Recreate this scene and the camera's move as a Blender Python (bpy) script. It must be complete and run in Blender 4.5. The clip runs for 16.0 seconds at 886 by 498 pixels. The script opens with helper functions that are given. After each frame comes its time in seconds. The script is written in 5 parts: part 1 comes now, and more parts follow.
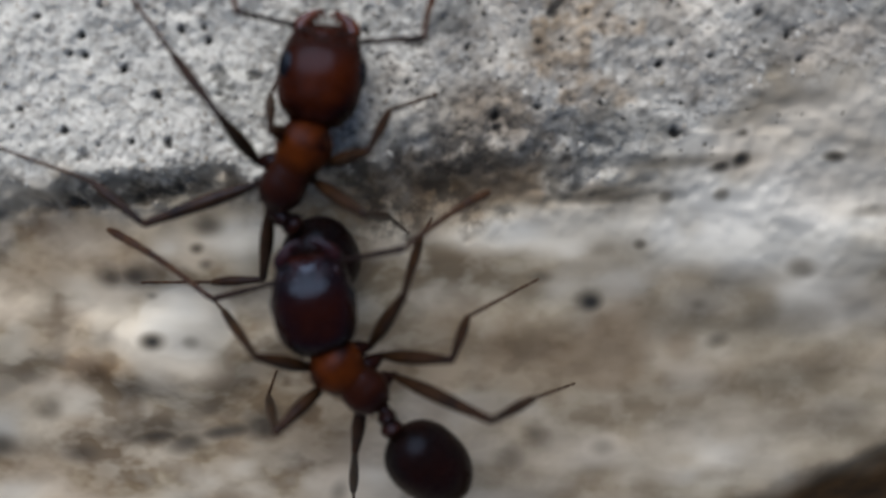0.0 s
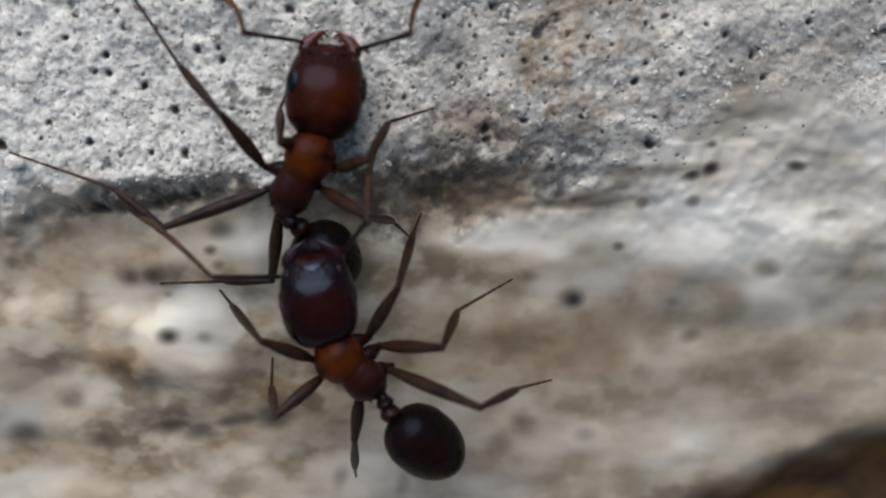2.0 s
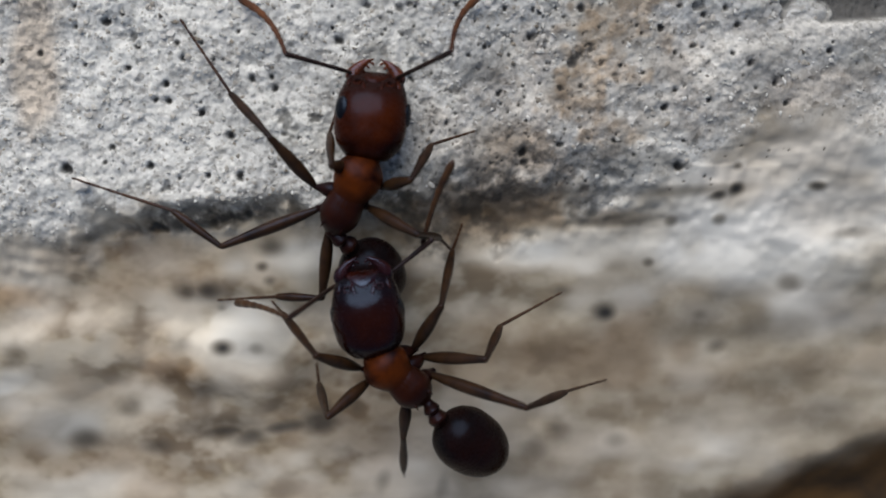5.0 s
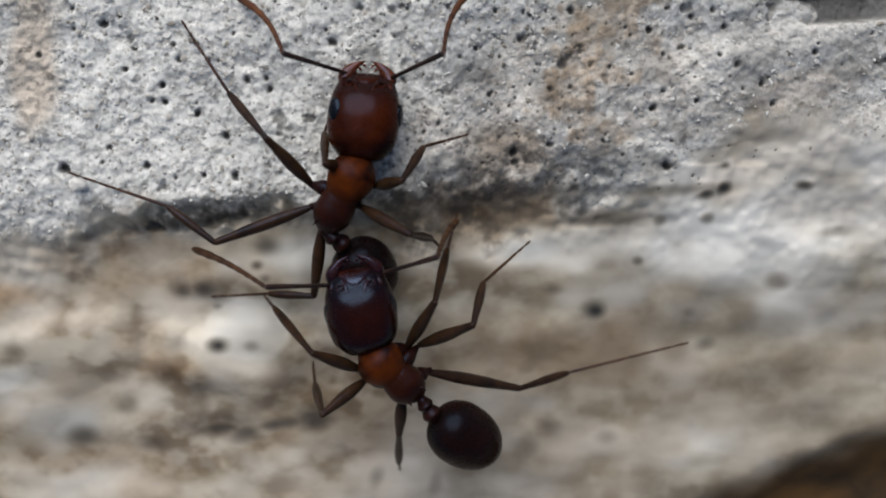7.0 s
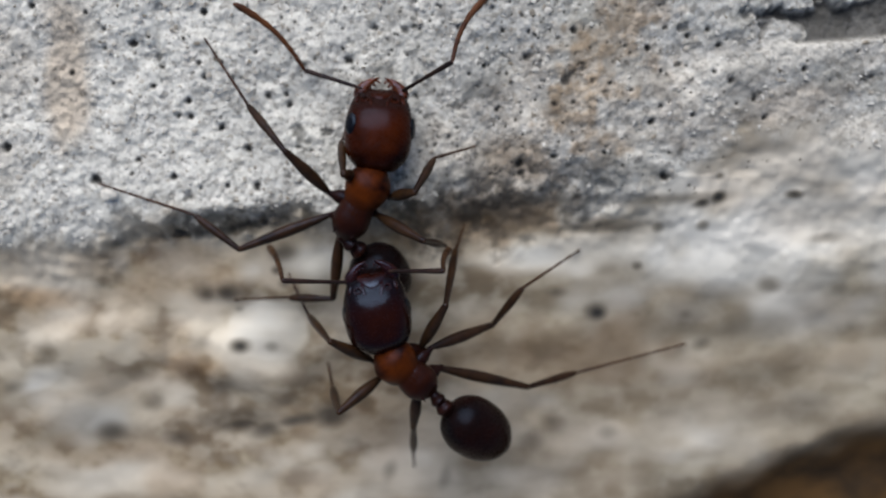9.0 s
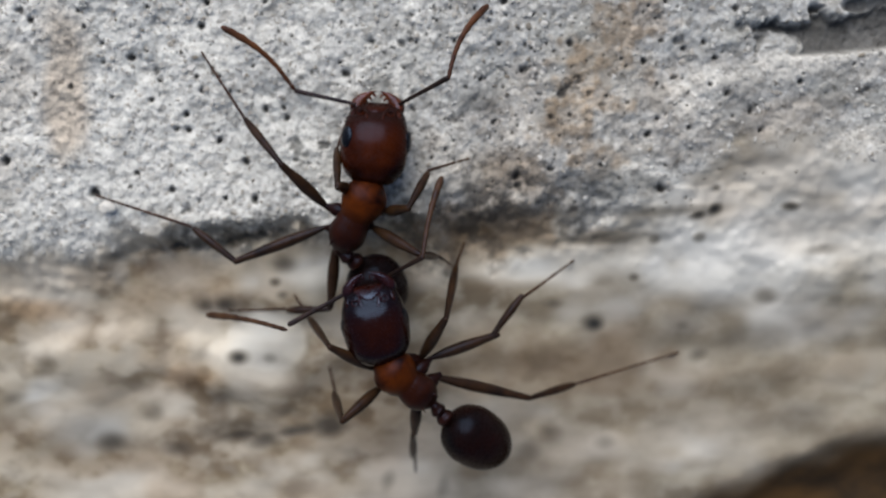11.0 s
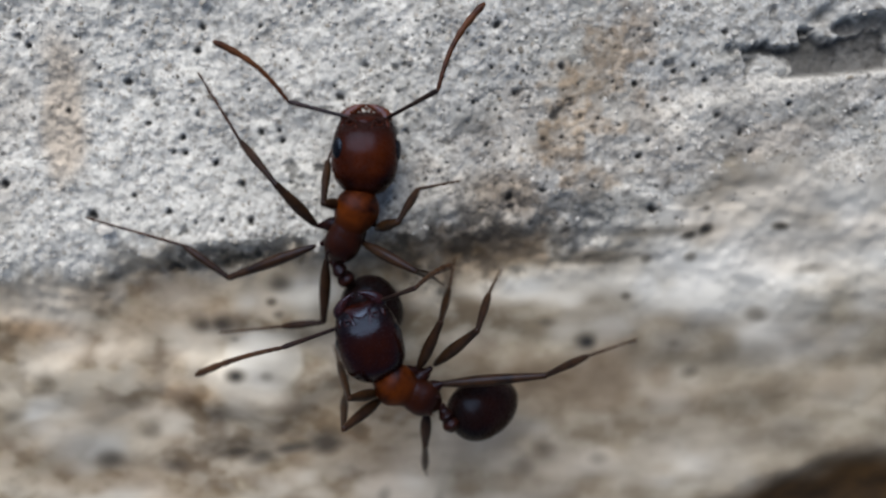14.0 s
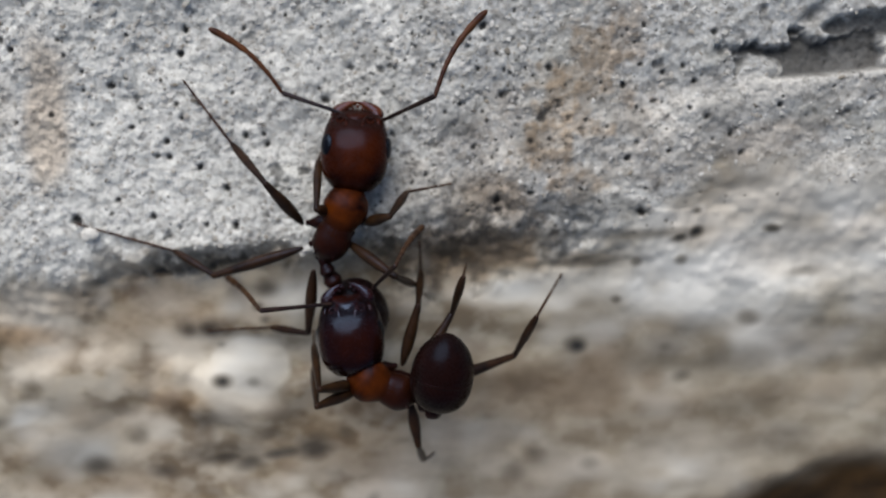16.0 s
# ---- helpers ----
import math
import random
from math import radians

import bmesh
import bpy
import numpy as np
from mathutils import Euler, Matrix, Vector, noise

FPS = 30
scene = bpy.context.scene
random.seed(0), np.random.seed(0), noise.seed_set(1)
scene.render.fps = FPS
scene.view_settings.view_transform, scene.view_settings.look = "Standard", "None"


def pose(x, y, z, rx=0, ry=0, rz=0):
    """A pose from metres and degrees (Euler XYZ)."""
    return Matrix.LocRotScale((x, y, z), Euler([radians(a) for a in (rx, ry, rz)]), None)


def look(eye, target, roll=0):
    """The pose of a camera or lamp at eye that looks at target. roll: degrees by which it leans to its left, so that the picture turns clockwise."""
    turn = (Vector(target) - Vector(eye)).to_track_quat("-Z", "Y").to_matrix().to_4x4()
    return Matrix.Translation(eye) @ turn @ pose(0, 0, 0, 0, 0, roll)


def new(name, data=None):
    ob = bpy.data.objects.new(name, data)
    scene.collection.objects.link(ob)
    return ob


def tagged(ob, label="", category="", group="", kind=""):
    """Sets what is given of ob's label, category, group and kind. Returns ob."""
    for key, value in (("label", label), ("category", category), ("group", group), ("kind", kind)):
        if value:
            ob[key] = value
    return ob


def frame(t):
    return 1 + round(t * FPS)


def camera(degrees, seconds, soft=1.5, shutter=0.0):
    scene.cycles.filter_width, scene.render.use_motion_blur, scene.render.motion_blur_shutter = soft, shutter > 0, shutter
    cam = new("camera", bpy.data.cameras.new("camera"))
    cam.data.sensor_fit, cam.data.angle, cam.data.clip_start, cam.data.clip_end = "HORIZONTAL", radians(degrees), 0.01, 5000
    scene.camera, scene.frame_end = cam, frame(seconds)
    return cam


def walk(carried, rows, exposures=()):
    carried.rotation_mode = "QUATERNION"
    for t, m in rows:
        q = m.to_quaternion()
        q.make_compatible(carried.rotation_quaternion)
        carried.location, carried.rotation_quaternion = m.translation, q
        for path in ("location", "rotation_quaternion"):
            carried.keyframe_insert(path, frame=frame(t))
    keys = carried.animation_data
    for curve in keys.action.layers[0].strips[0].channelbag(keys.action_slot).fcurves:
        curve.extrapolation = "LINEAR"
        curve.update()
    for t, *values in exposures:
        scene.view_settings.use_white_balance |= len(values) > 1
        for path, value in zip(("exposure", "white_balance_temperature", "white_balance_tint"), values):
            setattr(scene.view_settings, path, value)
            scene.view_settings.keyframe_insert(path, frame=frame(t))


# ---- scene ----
MM = 0.001
cam = camera(45.0, 16.0, soft=2.0)
cam.data.dof.use_dof = True
cam.data.dof.focus_distance = 35.2 * MM
cam.data.dof.aperture_fstop = 40.0
ROWS = [
    (0, -0.000, -0.000, 30.902, -0.000, -0.002, 0.001),
    (0.5, -0.029, 0.188, 31.300, -0.035, -0.096, 0.008),
    (1, -0.021, 0.057, 31.736, 0.049, -0.270, -0.028),
    (1.5, 0.163, -0.090, 32.270, 0.221, -0.236, 0.010),
    (2, -0.002, -0.052, 33.701, 0.178, -0.316, -0.008),
    (2.5, -0.386, 0.044, 34.342, 0.162, -0.134, -0.040),
    (3, -0.684, 0.198, 34.608, 0.174, 0.197, -0.069),
    (3.5, -0.944, 0.359, 34.882, 0.162, 0.298, -0.064),
    (4, -1.119, 0.550, 35.189, 0.106, 0.263, -0.096),
    (6.5, -0.821, 0.224, 36.151, 0.563, 0.164, -0.110),
    (7, -0.767, 0.168, 36.225, 0.620, 0.195, -0.124),
    (7.5, -0.718, 0.212, 36.441, 0.541, 0.331, -0.097),
    (8, -0.938, 0.371, 37.587, 0.325, 0.484, -0.141),
    (8.5, -0.988, 0.547, 38.264, 0.160, 0.483, -0.151),
    (9, -1.052, 0.540, 38.404, 0.359, 0.307, -0.180),
    (9.5, -0.961, 0.788, 38.403, 0.207, 0.438, -0.182),
    (12, -0.669, 1.211, 38.818, 0.155, 0.605, -0.284),
    (12.5, -0.612, 1.365, 38.998, -0.080, 0.588, -0.292),
    (13, -0.537, 1.509, 39.155, -0.154, 0.594, -0.298),
    (13.5, -0.508, 1.509, 39.143, 0.215, 0.610, -0.336),
    (14, -0.515, 1.942, 39.039, 0.055, 0.593, -0.403),
    (14.5, -0.264, 2.376, 38.875, -0.117, 0.813, -0.491),
    (15, -0.080, 2.298, 38.728, 0.286, 0.921, -0.457),
    (15.5, 0.231, 2.666, 38.608, -0.359, 1.201, -0.594),
    (16, 0.256, 2.257, 38.590, -0.223, 1.040, -0.640),
]
# the clip's camera opens up a little as it draws back
EXPOSURES, KELVIN, TINT = [(0.0, -0.29), (2.0, -0.16), (3.5, -0.12), (4.0, -0.20), (6.5, -0.14), (8.0, -0.10), (12.5, -0.05), (14.0, -0.05), (15.0, -0.15), (16.0, -0.17)], 7030.0, 10.0
walk(cam, [(t, pose(x * MM, y * MM, z * MM, rx, ry, rz)) for t, x, y, z, rx, ry, rz in ROWS],
     [(t, stops, KELVIN, TINT) for t, stops in EXPOSURES])

# ---- light: open shade under a bright sky, brighter from the head side of the ants
world = bpy.data.worlds.new("sky")
scene.world = world
world.use_nodes = True
wn = world.node_tree.nodes
sky = wn.new("ShaderNodeTexSky")
sky.sky_type, sky.sun_disc = "NISHITA", False
sky.sun_elevation, sky.sun_rotation = radians(50), radians(-18)
wn["Background"].inputs["Strength"].default_value = 0.055
world.node_tree.links.new(sky.outputs[0], wn["Background"].inputs["Color"])
sun_data = bpy.data.lights.new("sun", "SUN")
sun_data.energy, sun_data.angle, sun_data.color = 3.0, radians(55), (1.0, 0.98, 0.95)
sun = new("sun", sun_data)
sun.matrix_world = look((-0.22, 0.66, 0.85), (0, 0, 0))


# ---- materials
def material(name):
    m = bpy.data.materials.new(name)
    m.use_nodes = True
    nt = m.node_tree
    return m, nt, nt.nodes["Principled BSDF"]


def node(nt, kind, **values):
    n = nt.nodes.new(kind)
    for key, v in values.items():
        n.inputs[key.replace("_", " ")].default_value = v
    return n


def mix(nt, fac, a, b, blend="MIX"):
    n = nt.nodes.new("ShaderNodeMix")
    n.data_type, n.blend_type = "RGBA", blend
    for sock, v in ((n.inputs[0], fac), (n.inputs[6], a), (n.inputs[7], b)):
        if isinstance(v, bpy.types.NodeSocket):
            nt.links.new(v, sock)
        else:
            sock.default_value = v if isinstance(v, float) else (*v, 1)
    return n.outputs[2]


def ramp(nt, value, stops):
    n = nt.nodes.new("ShaderNodeValToRGB")
    while len(n.color_ramp.elements) < len(stops):
        n.color_ramp.elements.new(0.5)
    for e, (p, c) in zip(n.color_ramp.elements, stops):
        e.position, e.color = p, (c, c, c, 1) if isinstance(c, float) else (*c, 1)
    nt.links.new(value, n.inputs[0])
    return n.outputs[0]


def noise_tex(nt, scale, detail=4.0, rough=0.6, vec=None):
    n = node(nt, "ShaderNodeTexNoise", Scale=scale, Detail=detail, Roughness=rough)
    if vec is None:
        vec = nt.nodes.new("ShaderNodeTexCoord").outputs["Object"]
    nt.links.new(vec, n.inputs["Vector"])
    return n.outputs["Fac"]


def attribute(nt, name):
    n = nt.nodes.new("ShaderNodeAttribute")
    n.attribute_name = name
    return n.outputs["Fac"]


def cells(nt, scale):
    n = node(nt, "ShaderNodeTexVoronoi", Scale=scale)
    wobble = node(nt, "ShaderNodeTexNoise", Scale=scale * 1.3, Detail=2.0)
    place = nt.nodes.new("ShaderNodeTexCoord").outputs["Object"]
    nt.links.new(place, wobble.inputs["Vector"])
    shift = nt.nodes.new("ShaderNodeVectorMath")
    shift.operation = "MULTIPLY_ADD"
    shift.inputs[1].default_value = (0.9 / scale,) * 3
    nt.links.new(wobble.outputs["Color"], shift.inputs[0])
    nt.links.new(place, shift.inputs[2])
    nt.links.new(shift.outputs[0], n.inputs["Vector"])
    split = nt.nodes.new("ShaderNodeSeparateColor")
    nt.links.new(n.outputs["Color"], split.inputs[0])
    return n.outputs["Distance"], split.outputs[0]


def stretched(nt, sx, sy):
    n = nt.nodes.new("ShaderNodeMapping")
    n.inputs["Scale"].default_value = (sx, sy, 1.0)
    nt.links.new(nt.nodes.new("ShaderNodeTexCoord").outputs["Object"], n.inputs["Vector"])
    return n.outputs[0]


def stone_material():
    m, nt, bsdf = material("weathered_stone")
    fine = noise_tex(nt, 4200.0, 3.0, 0.6)
    broad = noise_tex(nt, 380.0, 4.0, 0.55)
    beds = noise_tex(nt, 520.0, 2.0, 0.45, stretched(nt, 0.6, 1.0))
    clots = noise_tex(nt, 650.0, 2.0, 0.45)
    tufts = noise_tex(nt, 1500.0, 3.0, 0.55)
    edge, pick = cells(nt, 4600.0)
    _, pick2 = cells(nt, 9500.0)
    upper = attribute(nt, "crust")
    grain = ramp(nt, pick, [(0.0, (0.05, 0.05, 0.05)), (0.07, (0.15, 0.15, 0.15)), (0.18, (0.32, 0.325, 0.33)), (0.5, (0.46, 0.495, 0.535)),
                            (0.80, (0.62, 0.67, 0.725)), (0.97, (0.86, 0.89, 0.92))])
    specks = ramp(nt, pick2, [(0.0, (0.20, 0.195, 0.19)), (0.2, (0.44, 0.445, 0.45)), (0.7, (0.57, 0.585, 0.60)), (0.95, (0.76, 0.79, 0.82))])
    grain = mix(nt, 0.45, grain, specks)
    grain = mix(nt, ramp(nt, fine, [(0.44, 0.0), (0.66, 0.4)]), grain, (0.66, 0.70, 0.73))
    grain = mix(nt, ramp(nt, tufts, [(0.36, 0.5), (0.48, 0.0)]), grain, (0.39, 0.395, 0.40))
    grain = mix(nt, ramp(nt, broad, [(0.44, 0.0), (0.68, 0.5)]), grain, (0.40, 0.41, 0.39))
    bedded = ramp(nt, beds, [(0.34, (0.20, 0.145, 0.09)), (0.46, (0.345, 0.275, 0.19)), (0.56, (0.465, 0.40, 0.30)), (0.66, (0.63, 0.58, 0.49))])
    bedded = mix(nt, ramp(nt, clots, [(0.44, 0.0), (0.68, 0.55)]), bedded, (0.25, 0.225, 0.195))
    mottle = noise_tex(nt, 1250.0, 2.0, 0.5, stretched(nt, 0.75, 1.0))
    bedded = mix(nt, ramp(nt, mottle, [(0.47, 0.0), (0.62, 0.6)]), bedded, (0.66, 0.61, 0.53))
    bedded = mix(nt, ramp(nt, mottle, [(0.38, 0.6), (0.51, 0.0)]), bedded, (0.20, 0.15, 0.105))
    streaks = noise_tex(nt, 560.0, 2.5, 0.5, stretched(nt, 0.42, 1.0))
    lumps = noise_tex(nt, 1150.0, 2.0, 0.5)
    bedded = mix(nt, attribute(nt, "calm"), bedded, ramp(nt, streaks, [(0.36, (0.26, 0.235, 0.19)), (0.50, (0.40, 0.37, 0.31)), (0.64, (0.59, 0.56, 0.49))]))
    bedded = mix(nt, ramp(nt, lumps, [(0.50, 0.0), (0.70, 0.30)]), bedded, (0.62, 0.59, 0.54))
    bedded = mix(nt, ramp(nt, lumps, [(0.32, 0.28), (0.47, 0.0)]), bedded, (0.24, 0.20, 0.155))
    col = mix(nt, upper, bedded, grain)
    chalk = mix(nt, 0.5, ramp(nt, pick, [(0.0, (0.20, 0.20, 0.205)), (0.10, (0.46, 0.475, 0.485)), (0.25, (0.735, 0.775, 0.79)), (0.6, (0.855, 0.895, 0.91)), (1.0, (0.94, 0.97, 0.99))]),
                ramp(nt, pick2, [(0.0, (0.26, 0.265, 0.27)), (0.25, (0.73, 0.75, 0.765)), (1.0, (0.93, 0.96, 0.98))]))
    cream = mix(nt, attribute(nt, "calm"), ramp(nt, streaks, [(0.36, (0.60, 0.56, 0.49)), (0.50, (0.83, 0.79, 0.72)), (0.62, (0.95, 0.92, 0.86))]),
                ramp(nt, streaks, [(0.36, (0.53, 0.54, 0.54)), (0.50, (0.74, 0.765, 0.775)), (0.62, (0.87, 0.90, 0.92))]))
    col = mix(nt, attribute(nt, "pale"), col, mix(nt, upper, cream, chalk))
    col = mix(nt, attribute(nt, "ochre"), col, (0.67, 0.525, 0.40), "MULTIPLY")
    # brown soil of the hollow, its colour darkened to hold the recess's shade
    col = mix(nt, attribute(nt, "shaded_soil"), col, mix(nt, ramp(nt, broad, [(0.40, 0.0), (0.62, 1.0)]), (0.036, 0.020, 0.008), (0.105, 0.054, 0.016)))
    # dark holds stains and pits, and the shade painted below the ledge
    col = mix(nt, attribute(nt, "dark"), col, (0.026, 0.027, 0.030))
    nt.links.new(col, bsdf.inputs["Base Color"])
    bsdf.inputs["Roughness"].default_value = 0.8
    relief = mix(nt, 0.5, edge, fine)
    bump = node(nt, "ShaderNodeBump", Distance=0.00007)
    nt.links.new(ramp(nt, upper, [(0.0, 0.03), (1.0, 0.8)]), bump.inputs["Strength"])
    nt.links.new(relief, bump.inputs["Height"])
    nt.links.new(bump.outputs[0], bsdf.inputs["Normal"])
    return m


def grain_material(name, single):
    m, nt, bsdf = material(name)
    chance = nt.nodes.new("ShaderNodeObjectInfo").outputs["Random"] if single else nt.nodes.new("ShaderNodeNewGeometry").outputs["Random Per Island"]
    col = ramp(nt, chance, [(0.0, (0.10, 0.10, 0.10)), (0.03, (0.30, 0.27, 0.23)), (0.12, (0.46, 0.45, 0.44)), (0.5, (0.58, 0.60, 0.61)), (0.8, (0.70, 0.72, 0.74)), (1.0, (0.84, 0.86, 0.88))])
    nt.links.new(mix(nt, ramp(nt, noise_tex(nt, 9000.0), [(0.4, 0.0), (0.7, 0.5)]), col, (0.35, 0.32, 0.28)), bsdf.inputs["Base Color"])
    bsdf.inputs["Roughness"].default_value = 0.5
    return m


def chitin(name, dark, light, rough=0.32, scale=900.0, gloss=0.32, front=None, reach=(0.42, 0.80)):
    m, nt, bsdf = material(name)
    f = noise_tex(nt, scale, 3.0)
    g = noise_tex(nt, scale * 14, 3.0)
    col = mix(nt, ramp(nt, f, [(0.35, 0.0), (0.68, 1.0)]), dark, light)
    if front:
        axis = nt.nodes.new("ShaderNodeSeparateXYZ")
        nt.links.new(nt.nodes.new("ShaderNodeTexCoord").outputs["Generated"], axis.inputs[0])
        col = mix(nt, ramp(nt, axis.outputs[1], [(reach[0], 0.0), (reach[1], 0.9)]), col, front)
    nt.links.new(col, bsdf.inputs["Base Color"])
    r = ramp(nt, g, [(0.3, rough - 0.08), (0.7, rough + 0.14)])
    nt.links.new(r, bsdf.inputs["Roughness"])
    bsdf.inputs["Specular IOR Level"].default_value = gloss
    # the blue of the sky's sheen is put into the reflection tint
    bsdf.inputs["Specular Tint"].default_value = (0.40, 0.60, 1.0, 1)
    bump = node(nt, "ShaderNodeBump", Strength=0.35, Distance=0.00001)
    nt.links.new(g, bump.inputs["Height"])
    nt.links.new(bump.outputs[0], bsdf.inputs["Normal"])
    return m


STONE, GRAIN, SINGLE_GRAIN = stone_material(), grain_material("mineral_grains", False), grain_material("mineral_grain", True)
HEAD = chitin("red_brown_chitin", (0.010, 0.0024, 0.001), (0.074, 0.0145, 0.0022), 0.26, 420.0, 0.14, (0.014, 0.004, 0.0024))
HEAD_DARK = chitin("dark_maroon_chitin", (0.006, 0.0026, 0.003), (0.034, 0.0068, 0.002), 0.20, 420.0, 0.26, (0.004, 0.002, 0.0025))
THORAX = chitin("rust_chitin", (0.010, 0.0024, 0.001), (0.125, 0.028, 0.003), 0.42, 800.0, 0.12, (0.020, 0.005, 0.0013), (0.44, 0.66))
THORAX_DARK = chitin("brown_thorax_chitin", (0.006, 0.002, 0.0012), (0.030, 0.007, 0.0016), 0.36, 700.0, 0.20)
GASTER = chitin("black_chitin", (0.005, 0.0038, 0.0042), (0.014, 0.0048, 0.004), 0.26, 600.0, 0.10)
LEG = chitin("brown_leg_chitin", (0.010, 0.006, 0.0038), (0.054, 0.026, 0.011), 0.36, 900.0, 0.24)
TARSUS = chitin("amber_leg_chitin", (0.028, 0.013, 0.006), (0.10, 0.048, 0.020), 0.42, 900.0)
MANDIBLE = chitin("amber_mandible", (0.036, 0.009, 0.002), (0.21, 0.055, 0.010), 0.24, 900.0, 0.45)
MANDIBLE_DARK = chitin("maroon_mandible", (0.006, 0.0015, 0.001), (0.034, 0.006, 0.002), 0.18, 1500.0, 0.6)
ANTENNA = chitin("amber_antenna", (0.035, 0.014, 0.007), (0.17, 0.066, 0.024), 0.45, 700.0, 0.25)
SCAPE_SKIN = chitin("slate_brown_feeler", (0.010, 0.006, 0.005), (0.045, 0.024, 0.016), 0.40, 900.0, 0.28)
QUARTZ = chitin("white_quartz", (0.80, 0.80, 0.79), (0.92, 0.92, 0.91), 0.45, 3000.0)
EYE = chitin("black_eye", (0.003, 0.003, 0.004), (0.008, 0.007, 0.008), 0.2, 4000.0)


# ---- the stone, in millimetres
def lattice_noise(x, y, size, seed):
    rng = np.random.default_rng(seed)
    table = rng.random((256, 256))
    u, v = x / size, y / size
    i, j = np.floor(u).astype(int), np.floor(v).astype(int)
    a, b = u - i, v - j
    a, b = a * a * a * (a * (6 * a - 15) + 10), b * b * b * (b * (6 * b - 15) + 10)
    g = lambda p, q: table[p % 256, q % 256]
    return ((g(i, j) * (1 - a) + g(i + 1, j) * a) * (1 - b) + (g(i, j + 1) * (1 - a) + g(i + 1, j + 1) * a) * b) * 2 - 1


def fbm(x, y, size, octaves, seed, gain=0.5, turn=1.1):
    total, amp = 0, 1.0
    for k in range(octaves):
        c, s = math.cos(k * turn), math.sin(k * turn)
        total = total + amp * lattice_noise(c * x - s * y, s * x + c * y, size, seed + k)
        size, amp = size / 2.03, amp * gain
    return total


def smooth(a, b, v):
    k = np.clip((v - a) / (b - a), 0, 1)
    return k * k * (3 - 2 * k)


def blob(x, y, cx, cy, rx, ry, turn=0.0, rough=0.35, seed=5):
    c, s = math.cos(radians(turn)), math.sin(radians(turn))
    u, v = (c * (x - cx) + s * (y - cy)) / rx, (-s * (x - cx) + c * (y - cy)) / ry
    return 1 - smooth(0.30, 1.25, np.sqrt(u * u + v * v) + rough * fbm(x, y, 0.9, 3, seed))


def soft_blob(x, y, cx, cy, rx, ry, turn=0.0, rough=0.30, seed=5):
    c, s = math.cos(radians(turn)), math.sin(radians(turn))
    u, v = (c * (x - cx) + s * (y - cy)) / rx, (-s * (x - cx) + c * (y - cy)) / ry
    return 1 - smooth(0.10, 1.45, np.sqrt(u * u + v * v) + rough * fbm(x, y, 1.8, 2, seed))


def ledge(x):
    return np.where(np.abs(x) < 25, 2.55 + 0.06 * x - 0.003 * x * x, 2.55 + 0.06 * np.clip(x, -25, 25) - 1.875)


# dark pits that stand out on the crust: x, y, radius
PITS_WEST = [
    (-10.25, 5.55, 0.12), (-10.9, 3.41, 0.13), (-10.64, 5.58, 0.09), (-12.1, 8.05, 0.14), (-12.14, 4, 0.12), (-15.49, 9.3, 0.13),
    (-13.83, 9.59, 0.1), (-13.11, 8.51, 0.09), (-13.13, 7.89, 0.11), (-11.58, 8.29, 0.11), (-11.18, 7.28, 0.11), (-11.48, 6.59, 0.1),
    (-10.28, 6.09, 0.12), (-11.37, 9.71, 0.1), (-16.76, 4.48, 0.2), (-14.34, 7.05, 0.11), (-13.68, 9.05, 0.08), (-13.7, 3.3, 0.22),
    (-12.91, 6.68, 0.08), (-12.39, 3.51, 0.09),
]
PITS_MIDDLE = [
    (-6.72, 5.96, 0.13), (-4.56, 7.48, 0.15), (-7.91, 3.06, 0.14), (-6.8, 6.3, 0.1), (-9.4, 9.96, 0.14), (-9.61, 9.12, 0.15),
    (-9.68, 6.89, 0.12), (-7.45, 6.26, 0.12), (-7.83, 7.73, 0.09), (-7.34, 9.94, 0.1), (-9.18, 5.16, 0.13), (-8.2, 4.4, 0.16),
    (-9.85, 7.37, 0.1), (-9.01, 7.37, 0.08), (-8.66, 6.85, 0.08), (-8.37, 6.85, 0.08), (-8.99, 3.09, 0.09),
]
PITS_EAST = [
    (4.57, 4.23, 0.10), (6.2, 5.3, 0.14), (1.5, 3.88, 0.15), (0.67, 5.75, 0.11), 
    (3.38, 8.5, 0.12), (6.0, 7.87, 0.15), (1.07, 9.93, 0.13), (0.88, 8.47, 0.11), (8.53, 7.98, 0.12), (6.49, 7.06, 0.09), (9.86, 6.11, 0.11),
    (10.28, 5.45, 0.11), (2.73, 4.09, 0.12), (0.22, 7.25, 0.12), (1.68, 7.57, 0.13), (8.97, 6.72, 0.1), (8.11, 8.5, 0.1), (6.76, 3.37, 0.15),
    (3.4, 6.0, 0.10), (1.55, 8.99, 0.10), (7.4, 8.29, 0.12), (8.37, 7.03, 0.10), (2.74, 5.94, 0.12), (7.66, 5.54, 0.11), (1.56, 3.53, 0.14),
    (11.51, 7.1, 0.11), (6.67, 9.84, 0.10), (9.12, 9.59, 0.12), (6.59, 8.57, 0.08),
]
